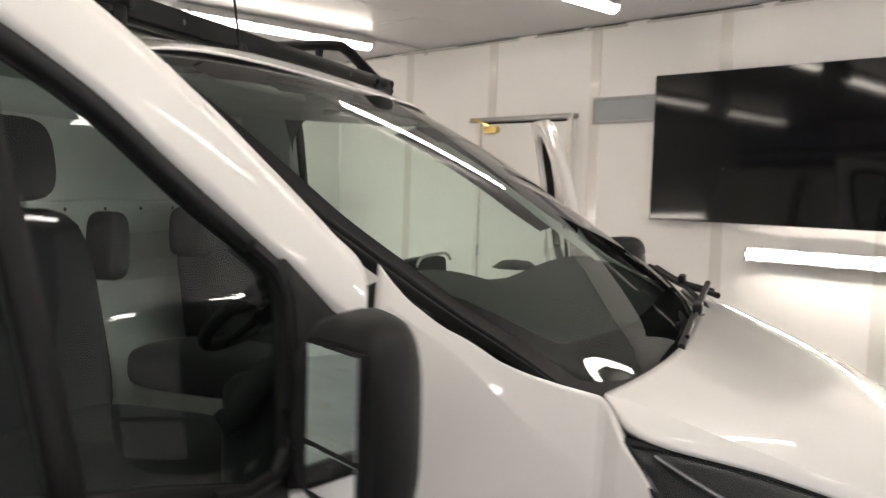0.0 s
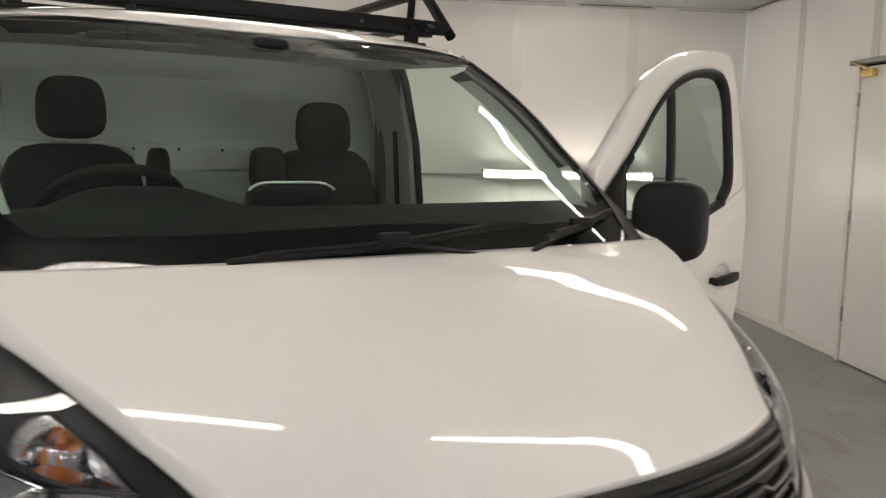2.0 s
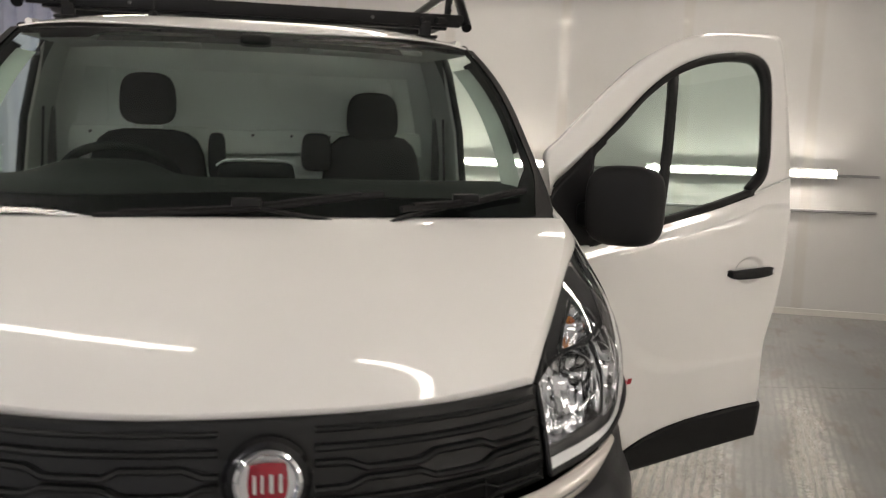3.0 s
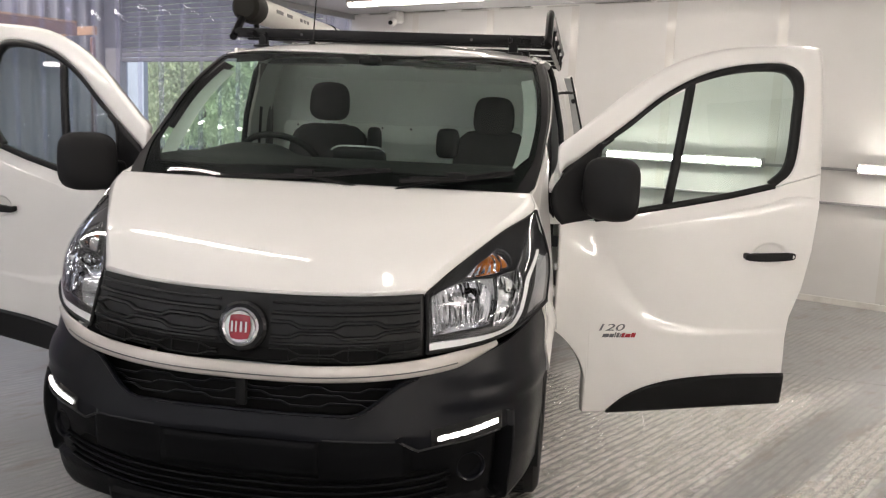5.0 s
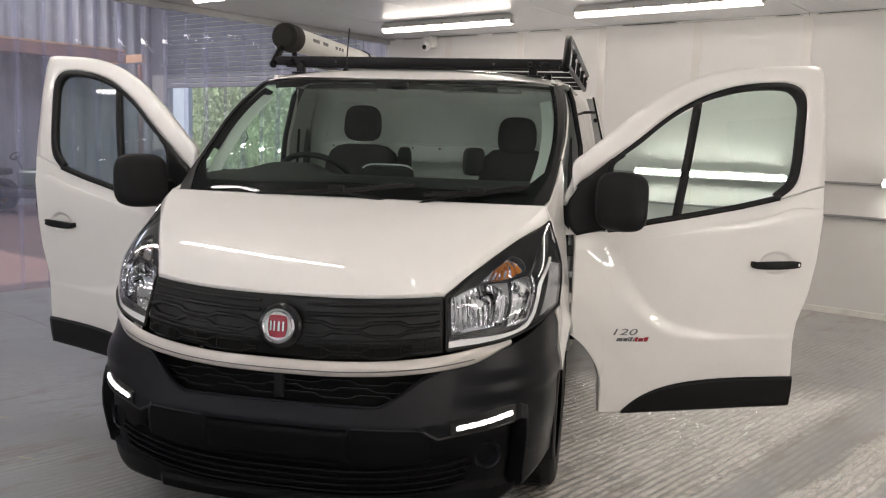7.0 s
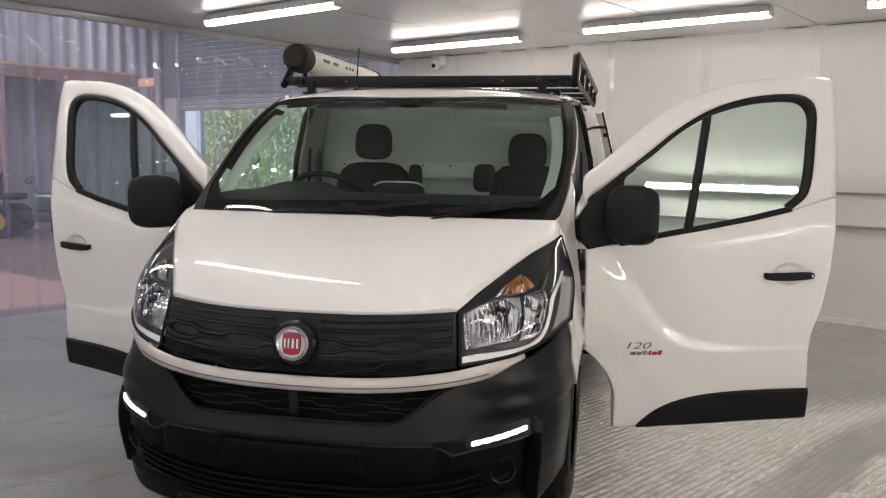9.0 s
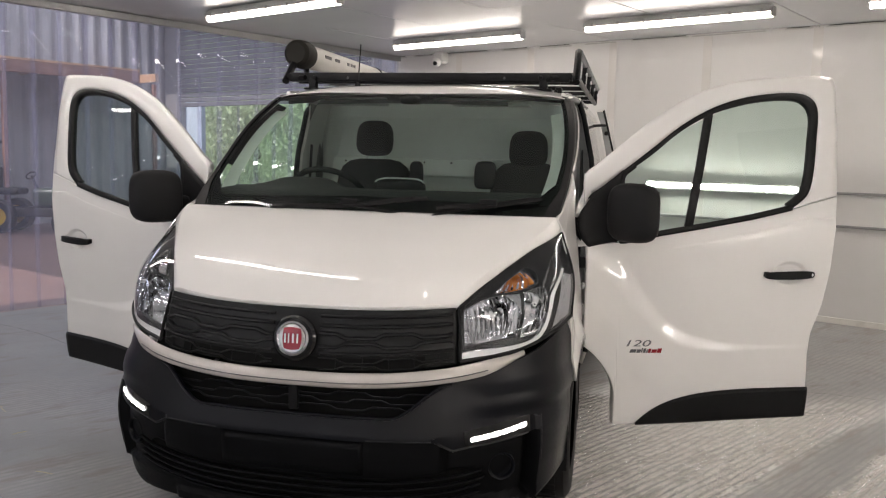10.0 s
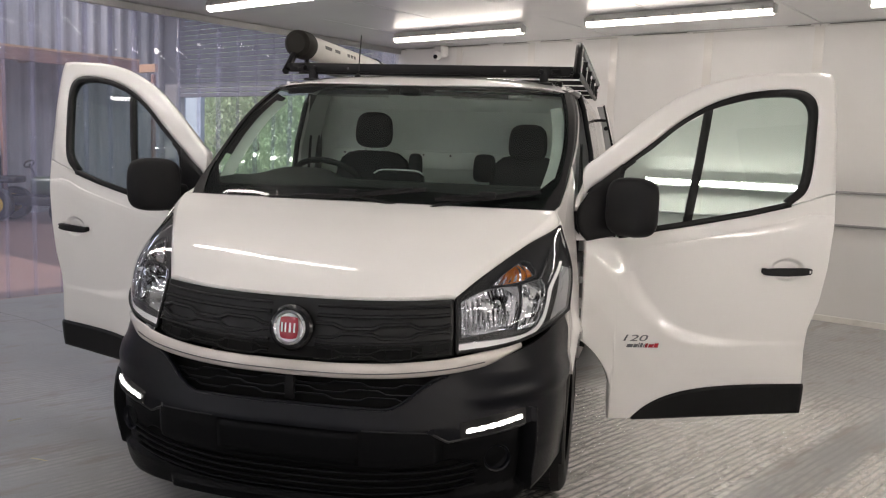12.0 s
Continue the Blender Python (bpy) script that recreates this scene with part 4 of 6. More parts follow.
for sg in (-1, 1):
    part("pillar_trim", sheet(lambda u, v, sg=sg: pillar_at(u, 0.006 + 0.994 * v, sg), 16, 24, sg < 0), PLASTIC, van, "black plastic strip beside the windscreen")
    part("windscreen_pillar", sheet(lambda u, v, sg=sg: pillar_at(1 + u, 0.40 + 0.60 * v, sg), 4, 20, sg < 0), PAINT, van)
    part("door_seal", sheet(lambda u, v, sg=sg: pillar_at(2 + u, 0.40 + 0.60 * v, sg), 3, 20, sg < 0), SEAL, van)
    def inner_trim(u, v, sg=sg):
        k = 0.06 + 0.86 * v
        p = screen_at(0.985, k)
        return Vector((sg * (p.x - 0.012 - 0.058 * u - 0.07 * (1 - v) ** 5), p.y + 0.02 + 0.012 * u, p.z - 0.035 - 0.01 * u))

    part("inner_pillar_trim", sheet(inner_trim, 4, 30, sg > 0), CABIN_PALE, van, "grey inner pillar trim")

# ---- wings (fenders) ----
ARCH_Y, ARCH_Z, ARCH_R = 0.99, 0.335, 0.375


def arch_z(y, r=ARCH_R):
    k = r * r - (y - ARCH_Y) ** 2
    return ARCH_Z + math.sqrt(k) if k > 0 else ARCH_Z


def wing_top(y):
    return pl(y, (0.62, 0.70, 0.775, 0.823, 0.853, 0.92, 0.97, 1.02, 1.07, 1.12, 1.17, 1.20, 1.222), (0.885, 1.03, 1.135, 1.192, 1.245, 1.258, 1.270, 1.287, 1.313, 1.340, 1.374, 1.405, 1.430))


CREASE_Y, CREASE_Z = (0.62, 0.83, 0.957, 1.063, 1.169, 1.20), (0.90, 1.10, 1.19, 1.27, 1.345, 1.365)


def wing_x(y, z):
    base = pl(y, (0.62, 0.80, 1.0, 1.2), (0.942, 0.952, 0.958, 0.960))
    top = pl(y, (0.62, 0.70, 0.775, 0.823, 0.853, 1.0, 1.19, 1.24), (0.930, 0.925, 0.905, 0.885, 0.854, 0.868, 0.884, 0.886))
    zt = wing_top(y)
    # a crisp crease climbs from the headlight to the wing's tip
    zc = min(pl(y, CREASE_Y, CREASE_Z), zt - 0.012)
    f = min(max((zc - 0.72) / max(zt - 0.72, 0.05), 0.02), 0.97)
    xc = base + (top - base) * f * 0.91
    if z <= zc:
        x = base + (xc - base) * min(max((z - 0.72) / max(zc - 0.72, 0.02), 0.0), 1.0)
    else:
        x = xc + (top - xc) * min((z - zc) / (zt - zc), 1.0)
    flare = 0.018 * (1 - step(0.0, 0.10, z - arch_z(y)))
    return x + flare


for sg in (-1, 1):
    def wing(u, v, sg=sg):
        y = 0.62 + 0.602 * u
        z0, z1 = max(arch_z(y), pl(y, (0.62, 0.66, 0.70, 0.735), (0.872, 0.845, 0.76, 0.3))), wing_top(y)
        zk = min(max(pl(y, CREASE_Y, CREASE_Z), z0 + 0.02), z1 - 0.012)
        z = z0 + (zk - z0) * v / 0.7 if v <= 0.7 else zk + (z1 - zk) * (v - 0.7) / 0.3
        y += (-0.010 * (1 - step(1.1, 1.42, z)) - 0.042 * math.sin(math.pi * min(max((z - 1.06) / 0.27, 0), 1)) ** 0.8) * step(0.6, 1.0, u)
        return Vector((sg * wing_x(y, z), y, z))

    wg = part("front_wing", sheet(wing, 50, 40, sg < 0), PAINT, van, "glossy white front wing", sharp=7)
    thick(wg, 0.015)
    part("arch_liner", sheet(lambda u, v, sg=sg: Vector((sg * (0.945 - 0.30 * v), ARCH_Y - (ARCH_R + 0.004) * math.cos(math.pi * (u * 1.16 - 0.08)), ARCH_Z + (ARCH_R + 0.004) * math.sin(math.pi * (u * 1.16 - 0.08)))), 30, 3), PLASTIC, wg)
    part("side_repeater", block(sg * 0.957, 1.10, 0.93, 0.016, 0.042, 0.028, 0.007), GREYMETAL, wg, "small side lamp")

# ---- headlights ----
LEDGE = material("pale_lamp_ledge", (0.82, 0.82, 0.81), 0.2, vary=0.05)
BEZEL = material("lamp_bezel", (0.016, 0.0165, 0.018), 0.28, vary=0.1)
REFLECT = material("lamp_reflector", (0.90, 0.90, 0.91), 0.09, metal=1.0, vary=0.04, vary_scale=30, bump=0.1, bump_scale=90)
SIDE_GREY = material("lamp_side_panel", (0.42, 0.42, 0.43), 0.25, vary=0.1, vary_scale=20)
AMBER_DARK = material("amber_bulb", (0.35, 0.09, 0.02), 0.2, coat=0.5)


LAMP_A, LAMP_B, LAMP_C, LAMP_D = Vector((0.586, 0.166, 0.772)), Vector((0.566, 0.220, 0.950)), Vector((0.878, 0.815, 1.186)), Vector((0.942, 0.625, 0.880))
LAMP_LOW = spline([LAMP_A, (0.70, 0.245, 0.785), (0.80, 0.335, 0.805), (0.89, 0.47, 0.845), LAMP_D])
LAMP_HIGH = spline([LAMP_B, (0.655, 0.395, 1.041), (0.755, 0.585, 1.118), (0.83, 0.73, 1.165), LAMP_C])
LAMP_IN = spline([LAMP_A, (0.578, 0.192, 0.86), LAMP_B])
LAMP_OUT = spline([LAMP_D, (0.938, 0.70, 1.03), LAMP_C])


def lamp_skin(u, v, deep=0.0):
    """A place on the headlight's lens, u outwards and v upwards, or so far behind it."""
    p = LAMP_LOW(u) * (1 - v) + LAMP_HIGH(u) * v + LAMP_IN(v) * (1 - u) + LAMP_OUT(v) * u - (LAMP_A * (1 - u) * (1 - v) + LAMP_D * u * (1 - v) + LAMP_B * (1 - u) * v + LAMP_C * u * v)
    p = p + Vector((0.5 * u + 0.1, -0.8, 0.25)).normalized() * (0.045 * math.sin(math.pi * u) * math.sin(math.pi * v))
    return p + Vector((-0.35, 0.9, -0.05)) * deep


def patch(corners, bow=(0, 0, 0, 0)):
    """A four-cornered field of the lens in u and v: low inner, low outer, high inner, high outer; bow swells its low, high, inner and outer edges."""
    (a, b), (c, d), (e, f), (g, h) = corners

    def at(x, y):
        u = a * (1 - x) * (1 - y) + c * x * (1 - y) + e * (1 - x) * y + g * x * y
        v = b * (1 - x) * (1 - y) + d * x * (1 - y) + f * (1 - x) * y + h * x * y
        sx, sy = 4 * x * (1 - x), 4 * y * (1 - y)
        return u - bow[2] * sy * (1 - x) + bow[3] * sy * x, v - bow[0] * sx * (1 - y) + bow[1] * sx * y

    return at


MAIN_FIELD = patch(((0.030, 0.225), (0.408, 0.140), (0.030, 0.900), (0.418, 0.615)), (0, 0.02, 0, 0.015))
SIDE_FIELD = patch(((0.438, 0.120), (0.585, 0.085), (0.447, 0.600), (0.598, 0.565)), (0, 0, 0, 0.035))
TURN_FIELD = patch(((0.245, 0.785), (0.555, 0.630), (0.330, 0.840), (0.470, 0.865)), (0.055, 0.0, 0, 0.035))
LAMP_AXIS = Vector((-0.10, 0.985, -0.10)).normalized()


def headlight(sg):
    def skin(u, v, deep=0.0):
        p = lamp_skin(u, v, deep)
        return Vector((sg * p.x, p.y, p.z))

    def bowl(field, centre, depth, focal, flutes, amp):
        """A hollow mirror behind its field: dished about the axis through centre, and meeting the bezel at its rim."""
        tip = lamp_skin(*centre, 0.016) + LAMP_AXIS * depth

        def at(x, y):
            p = lamp_skin(*field(x, y), 0.016)
            d = p - tip
            back = d.dot(LAMP_AXIS)
            r2 = (d - LAMP_AXIS * back).length_squared
            t = max(-r2 / (4 * focal) - back, 0.0) * min(1.0, 16 * min(x, 1 - x, y, 1 - y))
            q = p + LAMP_AXIS * (t - amp * abs(math.sin(flutes * math.pi * x)) * min(1.0, t / 0.02))
            return Vector((sg * q.x, q.y, q.z))

        return at

    def edge(field, k):
        """A point of a field's rim, k from 0 to 4."""
        f = k % 1.0
        return field(*((f, 0), (1, f), (1 - f, 1), (0, 1 - f))[int(k) % 4])

    def inside(field, u, v):
        ring = [edge(field, k / 8) for k in range(32)]
        hit = False
        for (x0, y0), (x1, y1) in zip(ring, ring[1:] + ring[:1]):
            if (y0 > v) != (y1 > v) and u < x0 + (v - y0) * (x1 - x0) / (y1 - y0):
                hit = not hit
        return hit

    lens = part("headlight", sheet(skin, 30, 20, sg < 0), GLASS_LAMP, van, "clear headlight with chrome reflector and amber lamp")
    lens.visible_shadow = False
    fields = (MAIN_FIELD, SIDE_FIELD, TURN_FIELD)
    bm = sheet(lambda u, v: skin(u, v, 0.022 * (1 - max(abs(2 * u - 1), abs(2 * v - 1)) ** 14)), 84, 60, sg < 0)
    cells = list(bm.faces)
    gone = [f for i, f in enumerate(cells) if any(inside(k, (i // 60 + 0.5) / 84, (i % 60 + 0.5) / 60) for k in fields)]
    bmesh.ops.delete(bm, geom=gone, context="FACES")
    part("bezel", bm, BEZEL, lens, "black inner bezel")
    part("rim", rod([skin(i / 24, 0.0, -0.001) for i in range(25)], 0.006), SEAL, lens)
    part("rim", rod([skin(i / 24, 1.0, 0.004) for i in range(25)], 0.007), SEAL, lens)
    part("rim", rod([skin(0.0, i / 12, 0.0) for i in range(13)], 0.006), SEAL, lens)
    part("rim", rod([skin(1.0, i / 12, 0.003) for i in range(13)], 0.005), SEAL, lens)
    # reflectors, each with a thin rim
    part("reflector", sheet(bowl(MAIN_FIELD, (0.27, 0.47), 0.095, 0.036, 12, 0.0008), 140, 60, sg < 0), REFLECT, lens, "chrome fluted reflector", sharp=12)
    part("reflector", sheet(bowl(SIDE_FIELD, (0.52, 0.36), 0.050, 0.040, 4, 0.0007), 60, 40, sg < 0), REFLECT, lens, "chrome side reflector", sharp=12)
    part("indicator", sheet(bowl(TURN_FIELD, (0.435, 0.745), 0.050, 0.019, 8, 0.0012), 60, 24, sg < 0), REFLECT, lens, "chrome indicator reflector", sharp=12)
    for field, mat, r in ((MAIN_FIELD, BEZEL, 0.0035), (SIDE_FIELD, CHROME, 0.003), (TURN_FIELD, BEZEL, 0.0035)):
        part("reflector_rim", rod([skin(*edge(field, k / 20), 0.015) for k in range(81)], r, sides=6, caps=False), mat, lens)
    # bulbs
    ax = Vector((-sg * LAMP_AXIS.x, -LAMP_AXIS.y, -LAMP_AXIS.z))
    for c, r, dp in (((0.285, 0.50), 0.017, 0.052), ((0.53, 0.415), 0.008, 0.030)):
        bmat = aim(skin(*c, dp), ax)
        part("bulb_shield", spun([(0, 0.022), (r * 0.45, 0.022), (r * 0.5, 0.026), (r * 0.95, 0.022), (r, 0.0), (r * 0.8, -0.03)], 24, bmat), CHROME if r > 0.01 else SATIN, lens)
        part("bulb_ring", spun([(0, 0.0225), (r * 0.42, 0.0225)], 20, bmat), BEZEL, lens)
    part("indicator_bulb", spun([(0, 0.015), (0.006, 0.0135), (0.009, 0.008), (0.0105, 0.0), (0.009, -0.014), (0.006, -0.024)], 18, aim(skin(0.435, 0.745, 0.052), ax)), AMBER, lens, "amber indicator bulb")
    part("bulb_cap", spun([(0, 0.0175), (0.006, 0.016), (0.008, 0.011)], 14, aim(skin(0.435, 0.745, 0.052), ax)), AMBER_DARK, lens)
    # pale ledge along the bottom, turning up outside the reflectors
    low = spline([(0.012, 0.040, 0), (0.21, 0.022, 0), (0.42, 0.008, 0), (0.58, 0.010, 0), (0.655, 0.10, 0), (0.675, 0.28, 0), (0.70, 0.45, 0), (0.84, 0.64, 0)])
    high = spline([(0.012, 0.150, 0), (0.21, 0.098, 0), (0.42, 0.062, 0), (0.565, 0.062, 0), (0.622, 0.14, 0), (0.640, 0.30, 0), (0.660, 0.46, 0), (0.80, 0.65, 0)])
    part("chrome_ledge", sheet(lambda u, v: skin(*low(u).lerp(high(u), v).xy, 0.001 + 0.008 * v), 60, 4, sg < 0), LEDGE, lens, "pale silver ledge")
    part("ledge_line", rod([skin(*high(k / 50).xy, 0.009) for k in range(51)], 0.0028, sides=6), CHROME, lens)
    part("side_zone", sheet(lambda u, v: skin(0.725 + 0.225 * u + 0.06 * v * (1 - u), 0.05 + 0.56 * v * (1 - 0.15 * u), 0.012 + 0.006 * math.sin(math.pi * u)), 8, 10, sg < 0), SIDE_GREY, lens, "pale side panel")
    part("upper_fin", rod([skin(0.585 + 0.295 * k / 10 - 0.03 * math.sin(math.pi * k / 10), 0.58 + 0.38 * k / 10, 0.010) for k in range(11)], 0.004), CHROME, lens)
    return lens


for sg in (-1, 1):
    headlight(sg)

# daytime lamps and blank fog covers in the bumper
for sg in (-1, 1):
    dl = part("daytime_lamp", sheet(lambda u, v, sg=sg: nose(sg * (0.478 + 0.232 * u), lamp_lip(0.478 + 0.232 * u) + 0.004 + (lamp_brow(0.478 + 0.232 * u) - lamp_lip(0.478 + 0.232 * u) - 0.008) * v, -0.013), 20, 2, sg > 0), GLOSSBLACK, van, "lit white daytime running lamp")
    for k in range(6):
        part("lit_cell", sheet(lambda u, v, sg=sg, k=k: nose(sg * (0.495 + 0.0330 * (k + u)), lamp_lip(0.495 + 0.0330 * (k + u)) + 0.017 + 0.0012 * (k + u) + 0.0028 * (abs(u - 0.5) * 2) ** 4 + (0.0175 - 0.0056 * (abs(u - 0.5) * 2) ** 4) * v, -0.009), 4, 3, sg > 0), DRL, dl)
    part("fog_cover", spun([(0, -0.012), (0.040, -0.010), (0.044, 0.0), (0.050, 0.004), (0.053, -0.012)], 28, aim(nose(sg * 0.610, 0.384, -0.040), (sg * 0.5, -1, 0))), BUMPER, van, "round black blank fog cover")

# ---- wheels ----
def wheel(x, y):
    sg = 1 if x > 0 else -1
    m = aim((x, y, 0.335), (sg, 0, 0))
    tyre_m, m = m, aim((x - sg * 0.034, y, 0.335), (sg, 0, 0))
    rim = part("wheel", spun([(0, 0.005), (0.06, 0.008), (0.08, -0.02), (0.16, -0.03), (0.195, -0.005), (0.212, 0.022), (0.214, -0.05), (0.20, -0.16)], 40, m), SATIN, van, "silver wheel with black tyre")
    prof = [(0.205, -0.19), (0.24, -0.205), (0.30, -0.205), (0.328, -0.19), (0.335, -0.15), (0.335, -0.04), (0.328, 0.0), (0.30, 0.018), (0.24, 0.02), (0.208, 0.012)]
    part("tyre", spun(prof, 64, tyre_m), RUBBER, rim)
    for k in range(5):
        part("spoke", block(0.115, 0, -0.012, 0.17, 0.055, 0.025, 0.008, 2, m @ pose(0, 0, 0, 0, 0, k * 72)), SATIN, rim)
    for k in range(48):
        part("tread_block", block(0.3345, 0, -0.095, 0.008, 0.028, 0.12, 0, 1, tyre_m @ pose(0, 0, 0, 0, 0, k * 7.5)), RUBBER, rim, smooth=False)


for x in (0.928, -0.928):
    wheel(x, ARCH_Y)
    wheel(x, ARCH_Y + 3.05)

# ---- roof and body behind the cab ----
LEN = 4.96


def roof_half(y):
    return pl(y, (1.69, 1.775, 1.81, 1.90, 2.2, 3.0, 4.7, LEN), (0.776, 0.788, 0.800, 0.822, 0.83, 0.835, 0.82, 0.80))


def roof_at(u, v):
    a = (u - 0.5) * 2
    y0 = WT(min(max(0.5 + a * 0.5, 0), 1)).y - 0.004
    y = y0 + (LEN - 0.02 - y0) * (v ** 1.6)
    crown = pl(y, (1.69, 1.78, 1.95, 2.4, 3.2, 4.6, LEN), (1.823, 1.866, 1.892, 1.925, 1.945, 1.94, 1.915))
    w = abs(a) ** 3.2
    edge = pl(y, (1.69, 1.78, 2.0, 2.4, LEN), (1.803, 1.808, 1.835, 1.85, 1.85))
    return Vector((a * roof_half(y), y, crown + (edge - crown) * w))


roof = part("roof", sheet(roof_at, 48, 44), PAINT, van, "glossy white roof")
thick(roof, 0.006)
for sg in (-1, 1):
    part("roof_rib", rod([Vector((sg * 0.775, y, roof_at(0.5 + sg * 0.466, ((y - 1.78) / 3.16) ** 0.625).z + 0.004)) for y in (1.86, 2.3, 3.0, 3.8, 4.8)], 0.012), PAINT, roof)


def side_x(y, z):
    return pl(z, (0.25, 0.35, 0.55, 0.9, 1.2, 1.5, 1.75, 1.85), (0.90, 0.935, 0.955, 0.962, 0.955, 0.925, 0.87, 0.832)) - 0.03 * step(4.5, 5.0, y)


for sg in (-1, 1):
    def flank(u, v, sg=sg):
        y = 2.36 + (LEN - 2.36) * u
        z0 = max(0.27, ARCH_Z + math.sqrt(max(0.37 ** 2 - (y - ARCH_Y - 3.05) ** 2, 0)) if abs(y - ARCH_Y - 3.05) < 0.37 else 0.27)
        z = z0 + (1.852 - z0) * v
        return Vector((sg * side_x(y, z), y, z))

    def corner(u, v, sg=sg):
        a = math.pi / 2 * u
        y, z = 2.22 + 0.15 * math.sin(a), 1.675 + 0.15 * math.cos(a)
        y, z = y + (2.385 - y) * v, z + (1.840 - z) * v
        return Vector((sg * (side_x(2.36, z) - 0.035 - 0.02 * v), y, z))

    fl = part("body_side", sheet(flank, 60, 30, sg < 0), PAINT, van, "white panel side")
    thick(fl, 0.03)
    part("sill", sheet(lambda u, v, sg=sg: Vector((sg * (0.90 - 0.12 * v), 1.36 + 1.0 * u, 0.27 + 0.10 * v)), 6, 3, sg < 0), PLASTIC, fl)
    part("side_rubbing_strip", block(sg * 0.962, 3.0, 0.44, 0.012, 1.25, 0.14, 0.005), PLASTIC, fl)
    part("door_pillar_seal", rod([Vector((sg * (side_x(2.36, z) - 0.012), 2.345, z)) for z in (0.35, 0.6, 0.9, 1.2, 1.5, 1.75, 1.83)], 0.016), SEAL, fl)
    part("door_pillar", sheet(lambda u, v, sg=sg: Vector((sg * (side_x(2.36, 0.35 + 1.48 * v) - 0.02 - 0.06 * u), 2.355 + 0.20 * u, 0.35 + 1.48 * v)), 3, 10, sg < 0), CABIN_PALE, fl, "grey door post trim")
    part("belt_cover", block(sg * 0.853, 2.56, 1.42, 0.03, 0.07, 0.70, 0.012, 3), CABIN_MID, fl, "dark grey belt cover on the door post")
    part("opening_corner", sheet(corner, 16, 3, sg < 0), CABIN_MID, fl, "rounded upper corner of the door opening")
    part("head_rail", rod([Vector((sg * (roof_half(y) - 0.012), y, pl(y, (1.78, 2.0, 2.4), (1.80, 1.815, 1.83)))) for y in (1.79, 1.95, 2.1, 2.25, 2.36)], 0.018), SEAL, fl)
    part("hinge_pillar", sheet(lambda u, v, sg=sg: Vector((sg * (0.935 - 0.16 * u), 1.197 + 0.06 * u, 0.55 + 0.68 * v)), 3, 8, sg < 0), SEAL, fl)
    for z in (0.72, 0.80, 1.02):
        part("hinge", block(sg * 0.945, 1.235, z, 0.06, 0.03, 0.05, 0.006), SEAL if z != 0.80 else PAINT, fl)

# tail: two closed rear doors
part("tail", sheet(lambda u, v: Vector(((u - 0.5) * 2 * (side_x(5.0, 0.27 + 1.63 * v) - 0.005), LEN - 0.002 + 0.02 * math.sin(math.pi * u), 0.27 + 1.63 * v)), 20, 12), PAINT, van, "white closed rear doors")
part("rear_bumper", block(0, LEN + 0.03, 0.36, 1.72, 0.10, 0.20, 0.03, 3), PLASTIC, van)

# sliding side door, slid open along the body
sd = part("sliding_door", sheet(lambda u, v: Vector((side_x(3.0, 0.42 + 1.43 * v) + 0.105, 3.42 + 1.14 * u, 0.42 + 1.43 * v)), 10, 16), PAINT, van, "white sliding side door, slid open")
thick(sd, 0.060)
part("door_edge", sheet(lambda u, v: Vector((side_x(3.0, 0.45 + 1.38 * v) + 0.047 + 0.05 * u, 3.413, 0.45 + 1.38 * v)), 2, 16), GREYMETAL, sd, "grey inner edge of the sliding door")
part("edge_seal", rod([Vector((side_x(3.0, z) + 0.100, 3.412, z)) for z in (0.45, 0.9, 1.2, 1.5, 1.84)], 0.007), SEAL, sd)
part("latch", spun([(0, 0.012), (0.014, 0.010), (0.016, 0)], 12, aim((side_x(3.0, 1.68) + 0.075, 3.411, 1.68), (0, -1, 0))), SEAL, sd)
part("runner_arm", rod([(0.84, 3.37, 1.728), (0.93, 3.38, 1.735), (0.95, 3.42, 1.735)], 0.010), SEAL, sd)


# ---- cab doors, modelled shut and swung open ----
# how each door stands open
class Swing:
    def __init__(self, degrees, stretch, hold=0.48, at=(1.5861, 1.4433)):
        a = radians(degrees)
        self.u = Vector((math.cos(a), math.sin(a), 0.0))
        self.n = Vector((math.sin(a), -math.cos(a), 0.0))
        self.k = stretch
        self.base = Vector((*at, 0.0)) - self.u * hold * stretch


SWING = {-1: Swing(17.37, 1.0), 1: Swing(17.37, 1.0)}


DOOR_Z = np.linspace(0.1, 2.0, 381)
DOOR_X = np.interp(DOOR_Z, (0.22, 0.34, 0.50, 0.75, 0.97, 1.10, 1.14, 1.25, 1.45, 1.65, 1.80, 1.90), (-0.01, 0.012, 0.028, 0.038, 0.044, 0.046, 0.041, 0.034, 0.019, -0.008, -0.036, -0.058))
DOOR_X = np.convolve(np.pad(DOOR_X, 6, "edge"), np.hanning(13) / np.hanning(13).sum(), "valid")


CREST = spline([(z, 0, 0) for z in (1.13, 1.045, 0.945, 0.820, 0.718, 0.664, 0.641, 0.630, 0.628, 0.629, 0.631, 0.634, 0.637)])


